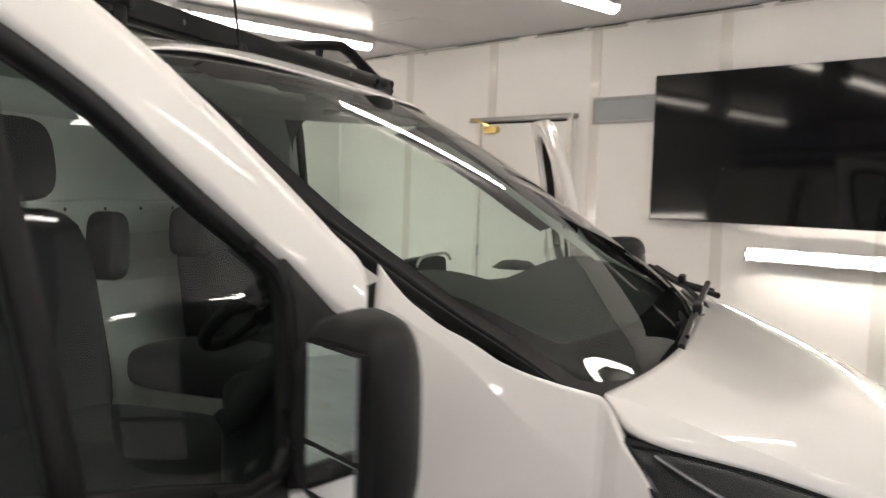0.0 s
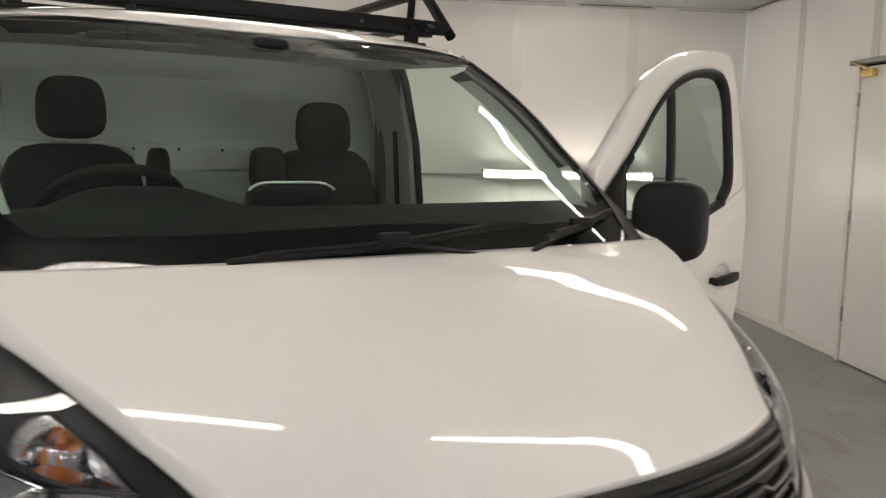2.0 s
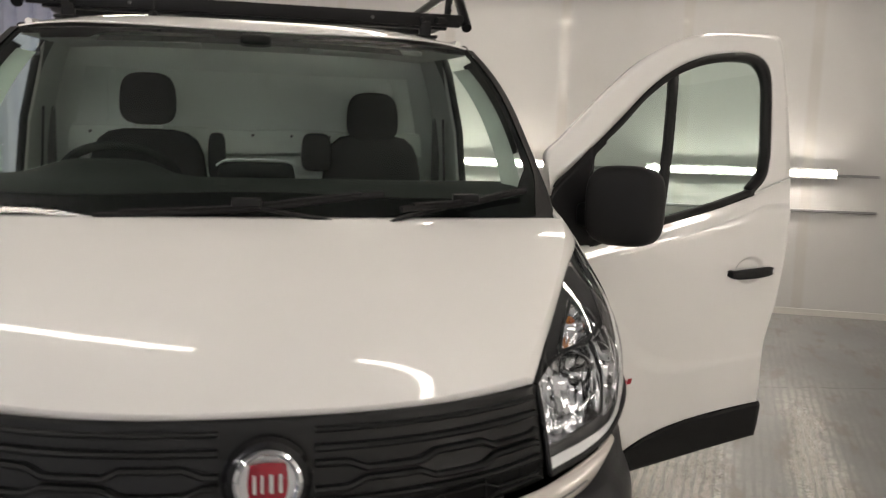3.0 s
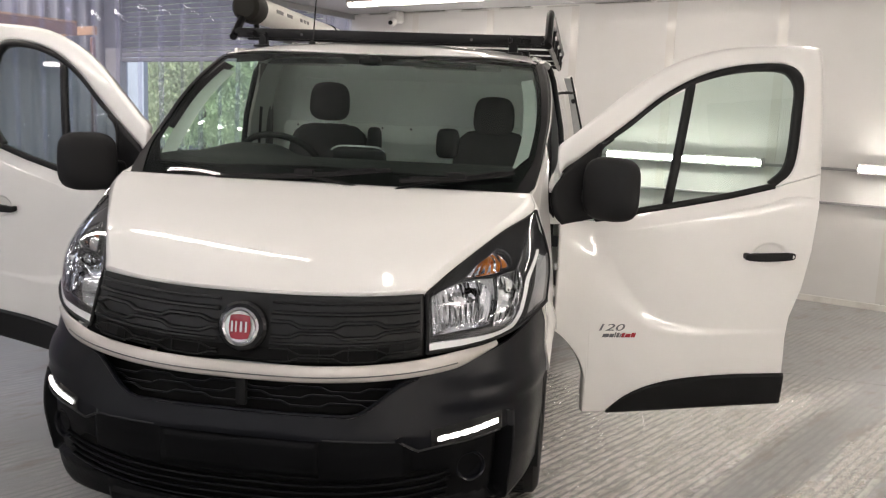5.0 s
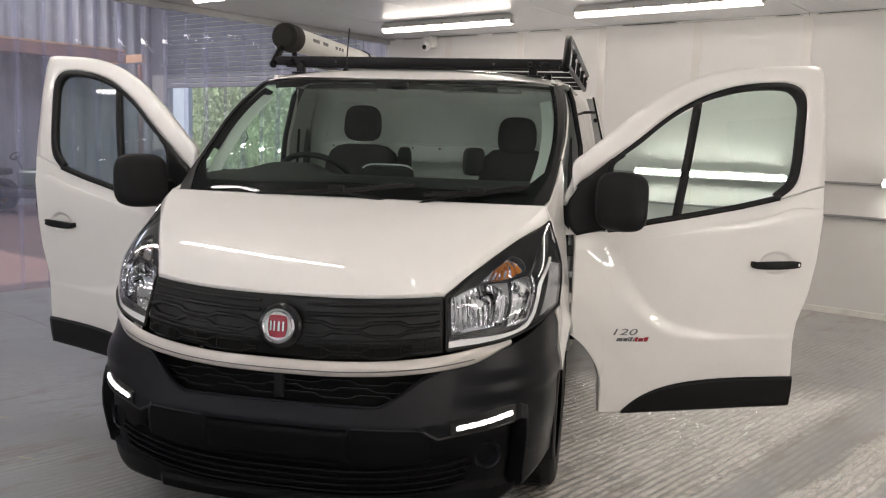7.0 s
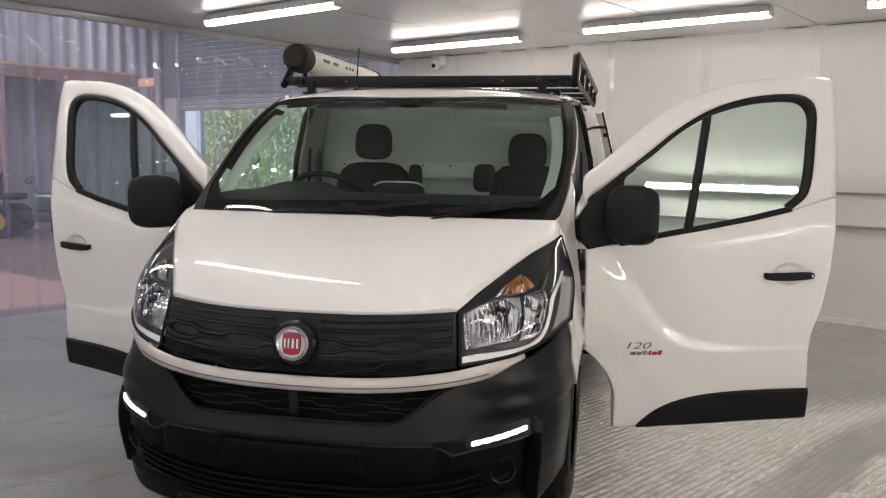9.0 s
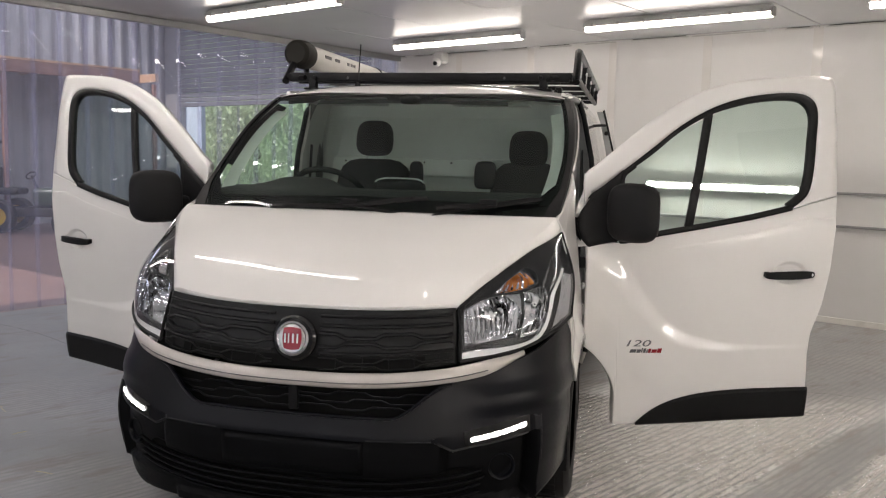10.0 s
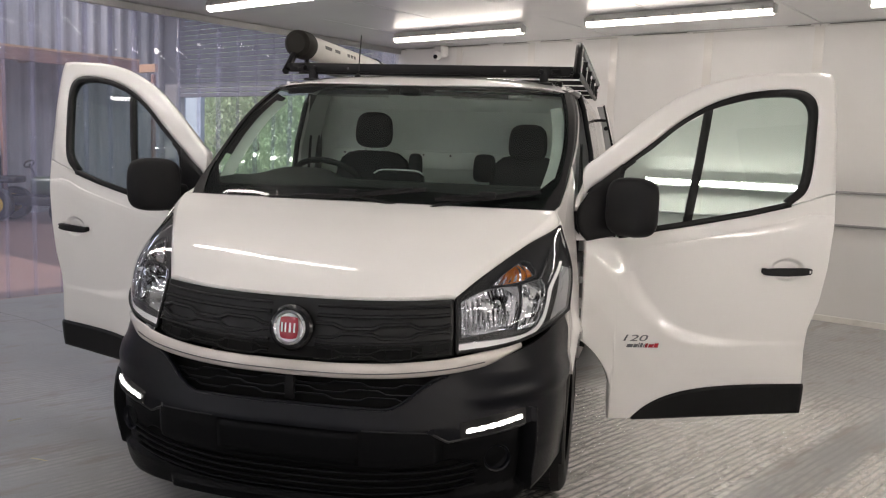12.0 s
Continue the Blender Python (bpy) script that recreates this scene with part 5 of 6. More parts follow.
def door_out(s, z):
    """How far the skin stands off the door's base plane."""
    base = pl(z - 0.15 * (s - 0.25) * step(0.85, 1.05, z) * (1 - step(1.3, 1.5, z)), DOOR_Z, DOOR_X)
    crest = CREST(min(max((s + 0.2) / 1.2, 0), 1)).x
    # the pressing below the crest stands proud; its upper face is steepest in the middle
    f = min(max((s + 0.2) / 1.2, 0.01), 0.99)
    fall = (CREST(f + 0.01).x - CREST(f - 0.01).x) / 0.024
    amp = 0.016 * (1 - step(0.20, 0.75, s)) + 0.003
    steep = math.tan(radians(pl(s, (-0.2, -0.08, 0.03, 0.1, 0.2, 0.3, 0.4, 0.48, 0.55, 0.8, 1.0), (11, 13, 12.5, 18.0, 20, 20.5, 19.5, 18.4, 16, 9, 6)))) / math.hypot(1, fall)
    ramp = min(max(0.5 - (z - crest) * steep / (1.5 * amp), 0.0), 1.0)
    ramp = ramp * ramp * (3 - 2 * ramp)
    low = 1 - step(0.25, 0.42, crest - z) * 0.35
    dish = 0.013 * (1 - step(0.70, 1.0, math.hypot((s - 0.790) / 0.088, (z - 0.985) / 0.056)))
    return base + amp * ramp * low - dish


def door_pt(sg, s, z, out=0.0):
    w = SWING[sg]
    p = w.base + w.u * s * w.k + w.n * (door_out(s, z) + out)
    return Vector((sg * p.x, p.y, z))


def door_bottom(s):
    k = 0.37 ** 2 - (s + 0.385) ** 2
    return 0.32 + math.sqrt(k) if s < -0.022 and k > 0 else 0.246 + 0.046 * max(s, 0)


def door_belt(s):
    return pl(s, (-0.2, 0.0, 0.165, 0.38, 0.597, 0.789, 0.85, 1.0), (1.10, 1.118, 1.155, 1.194, 1.237, 1.284, 1.306, 1.35))


def door_rear(z):
    return pl(z, (0.28, 0.43, 0.60, 0.70, 0.83, 1.0, 1.2, 1.35), (0.921, 0.913, 0.905, 0.915, 0.957, 0.987, 0.999, 0.998))


OUT_RING = spline([(-0.188, 1.10, 0), (-0.198, 1.290, 0), (-0.205, 1.418, 0), (-0.130, 1.488, 0), (-0.023, 1.576, 0), (0.108, 1.680, 0), (0.246, 1.772, 0), (0.387, 1.836, 0), (0.526, 1.874, 0), (0.664, 1.894, 0), (0.803, 1.903, 0), (0.948, 1.908, 0), (0.993, 1.882, 0), (1.000, 1.735, 0), (1.000, 1.600, 0), (1.000, 1.470, 0), (0.998, 1.35, 0)])
IN_RING = spline([(-0.186, 1.10, 0), (-0.188, 1.215, 0), (-0.186, 1.318, 0), (-0.117, 1.376, 0), (-0.032, 1.442, 0), (0.111, 1.552, 0), (0.247, 1.659, 0), (0.385, 1.739, 0), (0.523, 1.790, 0), (0.661, 1.817, 0), (0.800, 1.826, 0), (0.875, 1.805, 0), (0.907, 1.746, 0), (0.899, 1.613, 0), (0.884, 1.460, 0), (0.855, 1.354, 0), (0.780, 1.286, 0)])
GLASS_RING = spline([(-0.045, 1.135, 0), (-0.043, 1.243, 0), (-0.038, 1.372, 0), (-0.020, 1.424, 0), (0.029, 1.464, 0), (0.113, 1.525, 0), (0.246, 1.633, 0), (0.384, 1.712, 0), (0.522, 1.760, 0), (0.660, 1.788, 0), (0.793, 1.794, 0), (0.848, 1.771, 0), (0.872, 1.718, 0), (0.864, 1.612, 0), (0.850, 1.468, 0), (0.825, 1.374, 0), (0.757, 1.308, 0)])


def pane_top(s):
    return pl(s, (-0.04, 0.03, 0.113, 0.246, 0.384, 0.522, 0.66, 0.80, 0.86, 0.885), (1.41, 1.475, 1.54, 1.647, 1.726, 1.775, 1.80, 1.808, 1.785, 1.73))


def cab_door(sg):
    fl = sg < 0

    def lower(u, v):
        s = -0.186 + (0.99 + 0.186) * u
        z0, z1 = door_bottom(min(s, 0.92)), door_belt(s)
        z = z0 + (z1 - z0) * v
        if s > 0.5:
            s = 0.5 + (s - 0.5) / 0.49 * (door_rear(z) - 0.5)
        return door_pt(sg, s, z)

    d = part("cab_door", sheet(lower, 240, 290, fl), PAINT, van, "white cab door, wide open, with black mirror and handle", sharp=75)
    thick(d, 0.05)
    fr = part("window_frame", sheet(lambda u, v: door_pt(sg, *OUT_RING(u).lerp(IN_RING(u), v).xy, 0.004 * math.sin(math.pi * v) * (1 - step(0.88, 0.99, u))), 128, 5, not fl), PAINT, d)
    thick(fr, 0.05)
    sl = part("window_seal", sheet(lambda u, v: door_pt(sg, *IN_RING(0.122 + 0.878 * u).lerp(GLASS_RING(0.122 + 0.878 * u), v).xy, 0.003), 112, 2, not fl), SEAL, d)
    thick(sl, 0.03)
    bs = part("belt_seal", sheet(lambda u, v: door_pt(sg, -0.03 + 0.815 * u, door_belt(-0.03 + 0.815 * u) - 0.004 + 0.026 * v, 0.004), 30, 2, fl), SEAL, d)
    thick(bs, 0.03)
    # mirror sail
    sp = part("mirror_base", sheet(lambda u, v: door_pt(sg, -0.182 + 0.155 * u - 0.050 * (1 - u) * math.sin(math.pi * min(1, v * 1.05)) ** 0.8, 1.098 + 0.03 * u + (0.215 + 0.108 * u) * v, 0.012), 8, 8, fl), PLASTIC, d, "black plastic mirror base")
    thick(sp, 0.03)
    part("front_seal", rod([door_pt(sg, s, z, 0.004) for s, z in ((0.10, 1.147), (0.045, 1.140), (-0.005, 1.150), (-0.028, 1.185), (-0.034, 1.24), (-0.034, 1.34), (-0.028, 1.40), (-0.010, 1.44), (0.03, 1.47))], 0.011, sides=8), SEAL, d)
    dv = part("window_divider", sheet(lambda u, v: door_pt(sg, 0.290 + 0.093 * v + 0.036 * (u - 0.5), 1.185 + 0.54 * v, 0.003), 2, 10, fl), SEAL, d)
    thick(dv, 0.02)

    def pane(u, v, s0, s1, k):
        s = s0 + (s1 - s0) * u
        zb, zt = door_belt(s) - 0.015, pane_top(s)
        z = zb + (zt - zb) * v
        return door_pt(sg, s + k * (z - 1.45), z, -0.011)

    part("window_pane", sheet(lambda u, v: pane(u, v, -0.05, 0.345, 0.17 * u), 10, 10, fl), GLASS_SIDE, d, "greenish fixed front pane").visible_shadow = False
    part("window_pane", sheet(lambda u, v: pane(u, v, 0.345, 0.875, 0.17 * (1 - u)), 16, 10, fl), GLASS_SIDE, d, "greenish door window").visible_shadow = False
    # lower rubbing trim
    def trim(u, v):
        s = 0.088 + 0.832 * u
        zt = 0.420 + 0.015 * s - 0.166 * math.exp(-(s - 0.088) / 0.14)
        zb = door_bottom(s) - 0.004
        return door_pt(sg, s, zb + (zt - zb) * v, 0.014 - 0.010 * (v > 0.99))
    tr = part("door_trim", sheet(trim, 40, 10, fl), PLASTIC, d, "black plastic lower door trim")
    thick(tr, 0.014)
    # a fine pressed line climbs towards the rear under the window
    line = spline([(s, z, 0) for s, z in ((0.03, 1.071), (0.10, 1.078), (0.17, 1.0885), (0.24, 1.101), (0.386, 1.128), (0.52, 1.155), (0.656, 1.184), (0.745, 1.206), (0.819, 1.232), (0.885, 1.246), (0.985, 1.244))])
    prof = ((0.003, 0.0003), (0.0, 0.0016), (-0.003, 0.0036), (-0.006, 0.0042), (-0.040, 0.0026), (-0.110, 0.0003))

    def pressed(u, v):
        p = line(u)
        dz, o = prof[int(round(v * 5))]
        k = 0.15 + 0.85 * step(0.0, 0.3, u)
        return door_pt(sg, p.x, p.y + dz, 0.0006 + (o - 0.0004) * (0.25 + 0.75 * step(0.3, 1.0, u)) * k)

    part("pressed_line", sheet(pressed, 70, 5, not fl), PAINT, d)
    # handle with its finger cup
    w = SWING[sg]
    M = Matrix(((sg * w.u.x, sg * w.n.x, 0, sg * w.base.x), (w.u.y, w.n.y, 0, w.base.y), (0, 0, 1, 0), (0, 0, 0, 1)))
    hb = bmesh.new()
    bmesh.ops.create_cube(hb, size=1.0)
    bmesh.ops.subdivide_edges(hb, edges=list(hb.edges), cuts=7, use_grid_fill=True)
    for v in hb.verts:
        c = v.co * 2
        c = c / (abs(c.x) ** 5 + abs(c.y) ** 5 + abs(c.z) ** 5) ** 0.2
        v.co = Vector((0.781 + c.x * 0.119, 0.078 + c.y * 0.013 - 0.016 * c.x * c.x, 0.978 + 0.004 * c.x + c.z * (0.0190 - 0.002 * c.x * c.x)))
    hb.transform(M)
    bmesh.ops.recalc_face_normals(hb, faces=hb.faces)
    hd = part("handle", hb, PLASTIC, d, "black plastic door handle")
    for x in (0.676, 0.884):
        part("handle_foot", block(x, 0.052, 0.978, 0.026, 0.036, 0.026, 0.006, 2, M), PLASTIC, hd)
    part("lock", spun([(0, 0.002), (0.007, 0.002), (0.008, 0)], 14, M @ aim((0.882, 0.0765, 0.981), (0, 1, 0))), SATIN, hd)
    # mirror: arm, housing, glass
    arm = block(-0.065, 0.095, 1.225, 0.075, 0.13, 0.085, 0.025, 3, M)
    part("mirror_arm", arm, PLASTIC, d)

    hb = bmesh.new()
    bmesh.ops.create_cube(hb, size=1.0)
    bmesh.ops.subdivide_edges(hb, edges=list(hb.edges), cuts=7, use_grid_fill=True)
    for v in hb.verts:
        c = v.co * 2
        k = (abs(c.x) ** 3.6 + abs(c.y) ** 3.6 + abs(c.z) ** 3.6) ** (1 / 3.6)
        c = c / k
        c.x = min(c.x, 0.80)
        v.co = Vector((c.x * (0.075 - 0.012 * c.y) - 0.010 + (0.050 - 0.020 * step(-0.6, 0.8, c.x)) * c.y, 0.199 + c.y * 0.100, 1.264 + c.z * (0.130 - 0.006 * c.x)))
    hb.transform(M)
    bmesh.ops.recalc_face_normals(hb, faces=hb.faces)
    part("mirror_housing", hb, PLASTIC, d, "black plastic mirror housing")
    face = M @ Matrix.Translation((0.0480, 0.202, 1.264)) @ Matrix.Rotation(radians(-15), 4, "Z")
    part("mirror_bezel", block(0, 0, 0, 0.006, 0.128, 0.196, 0.003, 2, face), SEAL, d)
    for z0, z1 in ((-0.030, 0.094), (-0.094, -0.036)):
        part("mirror_glass", block(0.0045, 0, (z0 + z1) / 2, 0.003, 0.118, z1 - z0, 0.001, 1, face), MIRROR, d, "mirror glass", False)
    return d


doors = [cab_door(sg) for sg in (-1, 1)]

# lettering on the passenger door; the maker's words are plain bars
tx = bpy.data.curves.new("lettering", "FONT")
tx.body, tx.size, tx.shear, tx.extrude, tx.align_x = "120", 0.070, 0.25, 0.002, "LEFT"
me = bpy.data.meshes.new_from_object(bpy.data.objects.new("lettering", tx))
mt = Matrix.Translation(door_pt(1, 0.0, 0.634, 0.003)) @ Matrix(((SWING[1].u.x, 0, SWING[1].n.x, 0), (SWING[1].u.y, 0, SWING[1].n.y, 0), (0, 1, 0, 0), (0, 0, 0, 1)))
for v in me.vertices:
    v.co.x *= 1.22
    v.co.y *= 0.62
me.transform(mt)
finish(new("lettering", me), INK_GREY, doors[1], "grey number lettering", False, 30)
for s0, w, h, mat in ((0.032, 0.028, 0.016, INK_GREY), (0.063, 0.020, 0.016, INK_GREY), (0.086, 0.006, 0.023, INK_GREY), (0.095, 0.012, 0.021, INK_GREY), (0.110, 0.006, 0.016, INK_GREY), (0.119, 0.013, 0.020, INK_RED), (0.135, 0.024, 0.016, INK_RED), (0.162, 0.020, 0.021, INK_RED)):
    part("letter_bar", sheet(lambda u, v, s0=s0, w=w, h=h: door_pt(1, s0 + w * u + 0.006 * v, 0.604 + h * v, 0.004), 3, 2), mat, doors[1], "small lettering bar", False)


# ---- cab interior ----
def pad(cx, cy, cz, sx, sy, sz, p=4.0, lean=0.0):
    b = bmesh.new()
    bmesh.ops.create_cube(b, size=1.0)
    bmesh.ops.subdivide_edges(b, edges=list(b.edges), cuts=6, use_grid_fill=True)
    for v in b.verts:
        c = v.co * 2
        c = c / (abs(c.x) ** p + abs(c.y) ** p + abs(c.z) ** p) ** (1 / p)
        v.co = Vector((c.x * sx / 2 * (1 - 0.05 * c.z), c.y * sy / 2, c.z * sz / 2))
    b.transform(Matrix.Translation((cx, cy, cz)) @ Matrix.Rotation(radians(lean), 4, "X"))
    bmesh.ops.recalc_face_normals(b, faces=b.faces)
    return b


def dash_at(u, v):
    a = (u - 0.5) * 2
    y = 0.93 + 0.62 * v - 0.10 * (1 - a * a) * (1 - v)
    z = 1.235 + 0.098 * math.sin(math.pi * min(v * 1.15, 1)) - 0.10 * step(0.86, 1.0, v)
    z += 0.085 * math.exp(-((a * 0.86 + 0.45) / 0.205) ** 4) * step(0.35, 0.75, v) * (1 - 0.9 * step(0.86, 1.0, v))
    z += 0.030 * math.exp(-((a * 0.86 - 0.0) / 0.15) ** 4) * step(0.55, 0.8, v) * (1 - 0.9 * step(0.90, 1.0, v))
    return Vector((a * 0.86, y, z))


dash = part("dashboard", sheet(dash_at, 70, 30), CABIN, van, "dark grey plastic dashboard")
thick(dash, 0.05)
part("dash_front", block(0, 1.50, 1.02, 1.66, 0.14, 0.36, 0.04, 3), CABIN, dash)
part("dash_hood_edge", rod([Vector((x, 1.452 - 0.25 * x * x, 1.356 + 0.022 * (1 - (abs(x) / 0.130) ** 6))) for x in np.linspace(-0.130, 0.130, 23)], 0.004), SATIN, dash, "thin silver edge")
part("display_hood", pad(0, 1.480, 1.338, 0.250, 0.06, 0.062, 6.0), PLASTIC, dash, "dark display hood")
for x in (0.30, 0.55):
    part("dash_vent", block(x, 1.10, 1.287, 0.16, 0.03, 0.006, 0.002, 1, None), GLOSSBLACK, dash)
part("dash_end_hood", spun([(0, 0.03), (0.05, 0.024), (0.085, 0.0)], 20, aim((0.76, 1.42, 1.285), (0, 0, 1))), CABIN, dash)
part("dash_end_hood", spun([(0, 0.03), (0.05, 0.024), (0.085, 0.0)], 20, aim((-0.76, 1.42, 1.285), (0, 0, 1))), CABIN, dash)
sm = aim((-0.45, 1.66, 1.295), (0, 0.62, 0.78))
wh = part("steering_wheel", rod([sm @ Vector((0.188 * math.cos(a), 0.188 * math.sin(a), 0)) for a in np.linspace(0, 2 * math.pi, 41)], 0.016, caps=False), CABIN, van, "dark grey steering wheel")
part("hub", spun([(0, 0.01), (0.06, 0.008), (0.075, -0.01), (0.06, -0.05)], 24, sm), CABIN, wh)
for a in (0, 180, 270):
    part("spoke", block(0.115, 0, -0.008, 0.13, 0.03, 0.012, 0.004, 2, sm @ pose(0, 0, 0, 0, 0, a)), CABIN, wh)


def seat(x, w, head, rest=True):
    st = part("seat", pad(x, 2.10, 0.85, w, 0.56, 0.20), FABRIC, van, "black fabric cab seat with headrest")
    part("backrest", pad(x, 2.43, 1.14, w, 0.17, 0.66, 4.5, -10), FABRIC, st)
    if rest:
        part("headrest", pad(x, 2.455, head, 0.232, 0.11, 0.222, 3.3, -6), FABRIC, st)
        for k in (-0.06, 0.06):
            part("headrest_post", rod([(x + k, 2.48, 1.38), (x + k, 2.47, head - 0.06)], 0.006), SATIN, st)
    part("seat_base", block(x, 2.12, 0.60, w * 0.9, 0.5, 0.34, 0.03), CABIN, st)


seat(-0.442, 0.50, 1.597)
seat(0.53, 0.46, 1.548)
part("folded_seat", pad(0.10, 2.20, 0.98, 0.34, 0.52, 0.14), FABRIC, van, "black fabric middle seat, folded down")
part("armrest", pad(-0.155, 2.40, 1.36, 0.075, 0.12, 0.20), FABRIC, van)
part("shoulder_pad", pad(0.275, 2.42, 1.385, 0.13, 0.13, 0.17), FABRIC, van)


def bulk_at(u, v):
    a = (u - 0.5) * 2
    z = 0.35 + 1.52 * v
    inset = 0.035 * step(0.06, 0.12, 1 - abs(a)) * step(1.30, 1.36, z) * (1 - step(1.74, 1.80, z))
    shelf = -0.06 * (1 - step(1.20, 1.27, z))
    return Vector((a * (side_x(2.7, z) - 0.03), 2.70 + inset + shelf + 0.02 * (1 - a * a), z))


BAND = material("whitish_board", (0.90, 0.91, 0.88), 0.35, vary=0.06, grime=0.15)
bk = part("bulkhead", sheet(bulk_at, 50, 50), BULKHEAD, van, "pale grey pressed bulkhead behind the seats")
thick(bk, 0.02, 1.0)
part("bulkhead_band", sheet(lambda u, v: Vector(((u - 0.5) * 1.62, 2.690 + 0.018 * v + 0.003 * math.sin(31 * u), 1.370 + 0.105 * v + 0.004 * math.sin(23 * u))), 60, 4), BAND, bk, "whitish lower board with screws")
part("band_edge", rod([Vector(((u - 0.5) * 1.62, 2.712, 1.479 + 0.004 * math.sin(23 * u))) for u in np.linspace(0, 1, 40)], 0.006, sides=6), BULKHEAD, bk)
for i in range(9):
    part("screw", spun([(0, 0.003), (0.006, 0.002), (0.007, 0)], 8, aim((-0.72 + 0.18 * i, 2.704, 1.452), (0, -0.98, 0.17))), RACK_WORN, bk)
# a rounded bead frames the pressed panel
bead = [(-0.64, 1.50), (-0.64, 1.60), (-0.64, 1.68)]
bead += [(-0.56 - 0.08 * math.cos(a), 1.68 + 0.08 * math.sin(a)) for a in np.linspace(0.2, 1.57, 7)]
bead += [(-0.3, 1.766), (0.0, 1.768), (0.3, 1.766)]
bead += [(0.59 + 0.08 * math.sin(a), 1.68 + 0.08 * math.cos(a)) for a in np.linspace(0, 1.37, 7)] + [(0.67, 1.68), (0.67, 1.60), (0.67, 1.50)]
part("bead", rod([Vector((x, 2.741 - 0.02 * x * x, z)) for x, z in bead], 0.012, sides=8, flat=0.8), BULKHEAD, bk)
part("headlining", sheet(lambda u, v: Vector(((u - 0.5) * 1.56, 1.74 + 0.98 * v, 1.795 + 0.045 * v - 0.02 * (2 * u - 1) ** 4)), 10, 6, True), CABIN_PALE, van, "pale grey headlining")
part("cab_floor", block(0, 1.9, 0.42, 1.70, 1.55, 0.06, 0.01), CABIN, van)
part("firewall", block(0, 1.30, 0.80, 1.66, 0.04, 0.9, 0.01), CABIN, van)
for sg in (-1, 1):
    part("belt", rod([(sg * 0.855, 2.43, 1.55), (sg * 0.87, 2.42, 1.2), (sg * 0.85, 2.36, 0.8)], 0.022, flat=0.15), SEAL, van, "black seat belt")
    part("sun_visor", block(sg * 0.40, 1.82, 1.775, 0.42, 0.16, 0.018, 0.008, 2), CABIN_PALE, van)
part("mirror_sensor", pad(0.0, 1.645, 1.782, 0.11, 0.10, 0.04), CABIN, van)


# ---- wipers ----
def wiper(tip, piv, mid):
    w = part("wiper", rod([piv, Vector(piv).lerp(Vector(mid), 0.25) + Vector((0, -0.004, 0.010)), mid], 0.0095, flat=0.6), PLASTIC, van, "black windscreen wiper")
    a = Vector(mid) + (Vector(mid) - Vector(tip)) * 0.95
    pts = [a.lerp(Vector(tip), k / 12) + Vector((0, 0.002, -0.006)) * math.cos(math.pi * (k / 6 - 1)) for k in range(13)]
    part("blade", rod(pts, 0.0085, flat=1.0), RUBBER, w)
    part("blade_spine", rod([p + Vector((0, -0.006, 0.009)) for p in pts[1:-1]], 0.005, sides=6), PLASTIC, w)
    part("blade_clip", block(*(Vector(mid) + Vector((0, -0.004, 0.010))), 0.075, 0.022, 0.026, 0.006), PLASTIC, w)
    part("pivot", spun([(0, 0.014), (0.012, 0.012), (0.016, -0.02)], 14, aim(piv, (0, -0.5, 0.86))), PLASTIC, w)


def on_screen(x, v, out=0.030):
    return screen_at(0.5 + x / 1.67, v, out)


wiper(on_screen(-0.35, 0.036, 0.016), on_screen(0.37, -0.012, 0.006), on_screen(-0.03, 0.050, 0.024))
wiper(on_screen(0.73, 0.155, 0.014), on_screen(0.25, 0.0, 0.006), on_screen(0.49, 0.100, 0.024))

# aerial on the roof
ae = part("aerial", rod([(-0.355, 1.835, 1.872), (-0.352, 1.87, 2.10)], 0.0035, sides=6), RUBBER, van, "thin black roof aerial")
part("aerial_foot", spun([(0, 0.02), (0.014, 0.012), (0.02, -0.01)], 14, aim((-0.356, 1.833, 1.872), (0, 0, 1))), RUBBER, ae)

# ======== roof rack ========
rack = thing("roof_rack", "black powder-coated steel roof rack on the van's roof", "roof rack")
part("front_beam", block(0, 1.94, 1.928, 1.60, 0.018, 0.050, 0.004), RACK, rack)
part("front_beam", block(0, 1.96, 1.900, 1.50, 0.03, 0.014, 0.004), RACK, rack)
for i in range(6):
    part("cross_bar", block(0, 2.30 + i * 0.46, 1.975, 1.60, 0.04, 0.028, 0.006), RACK, rack)
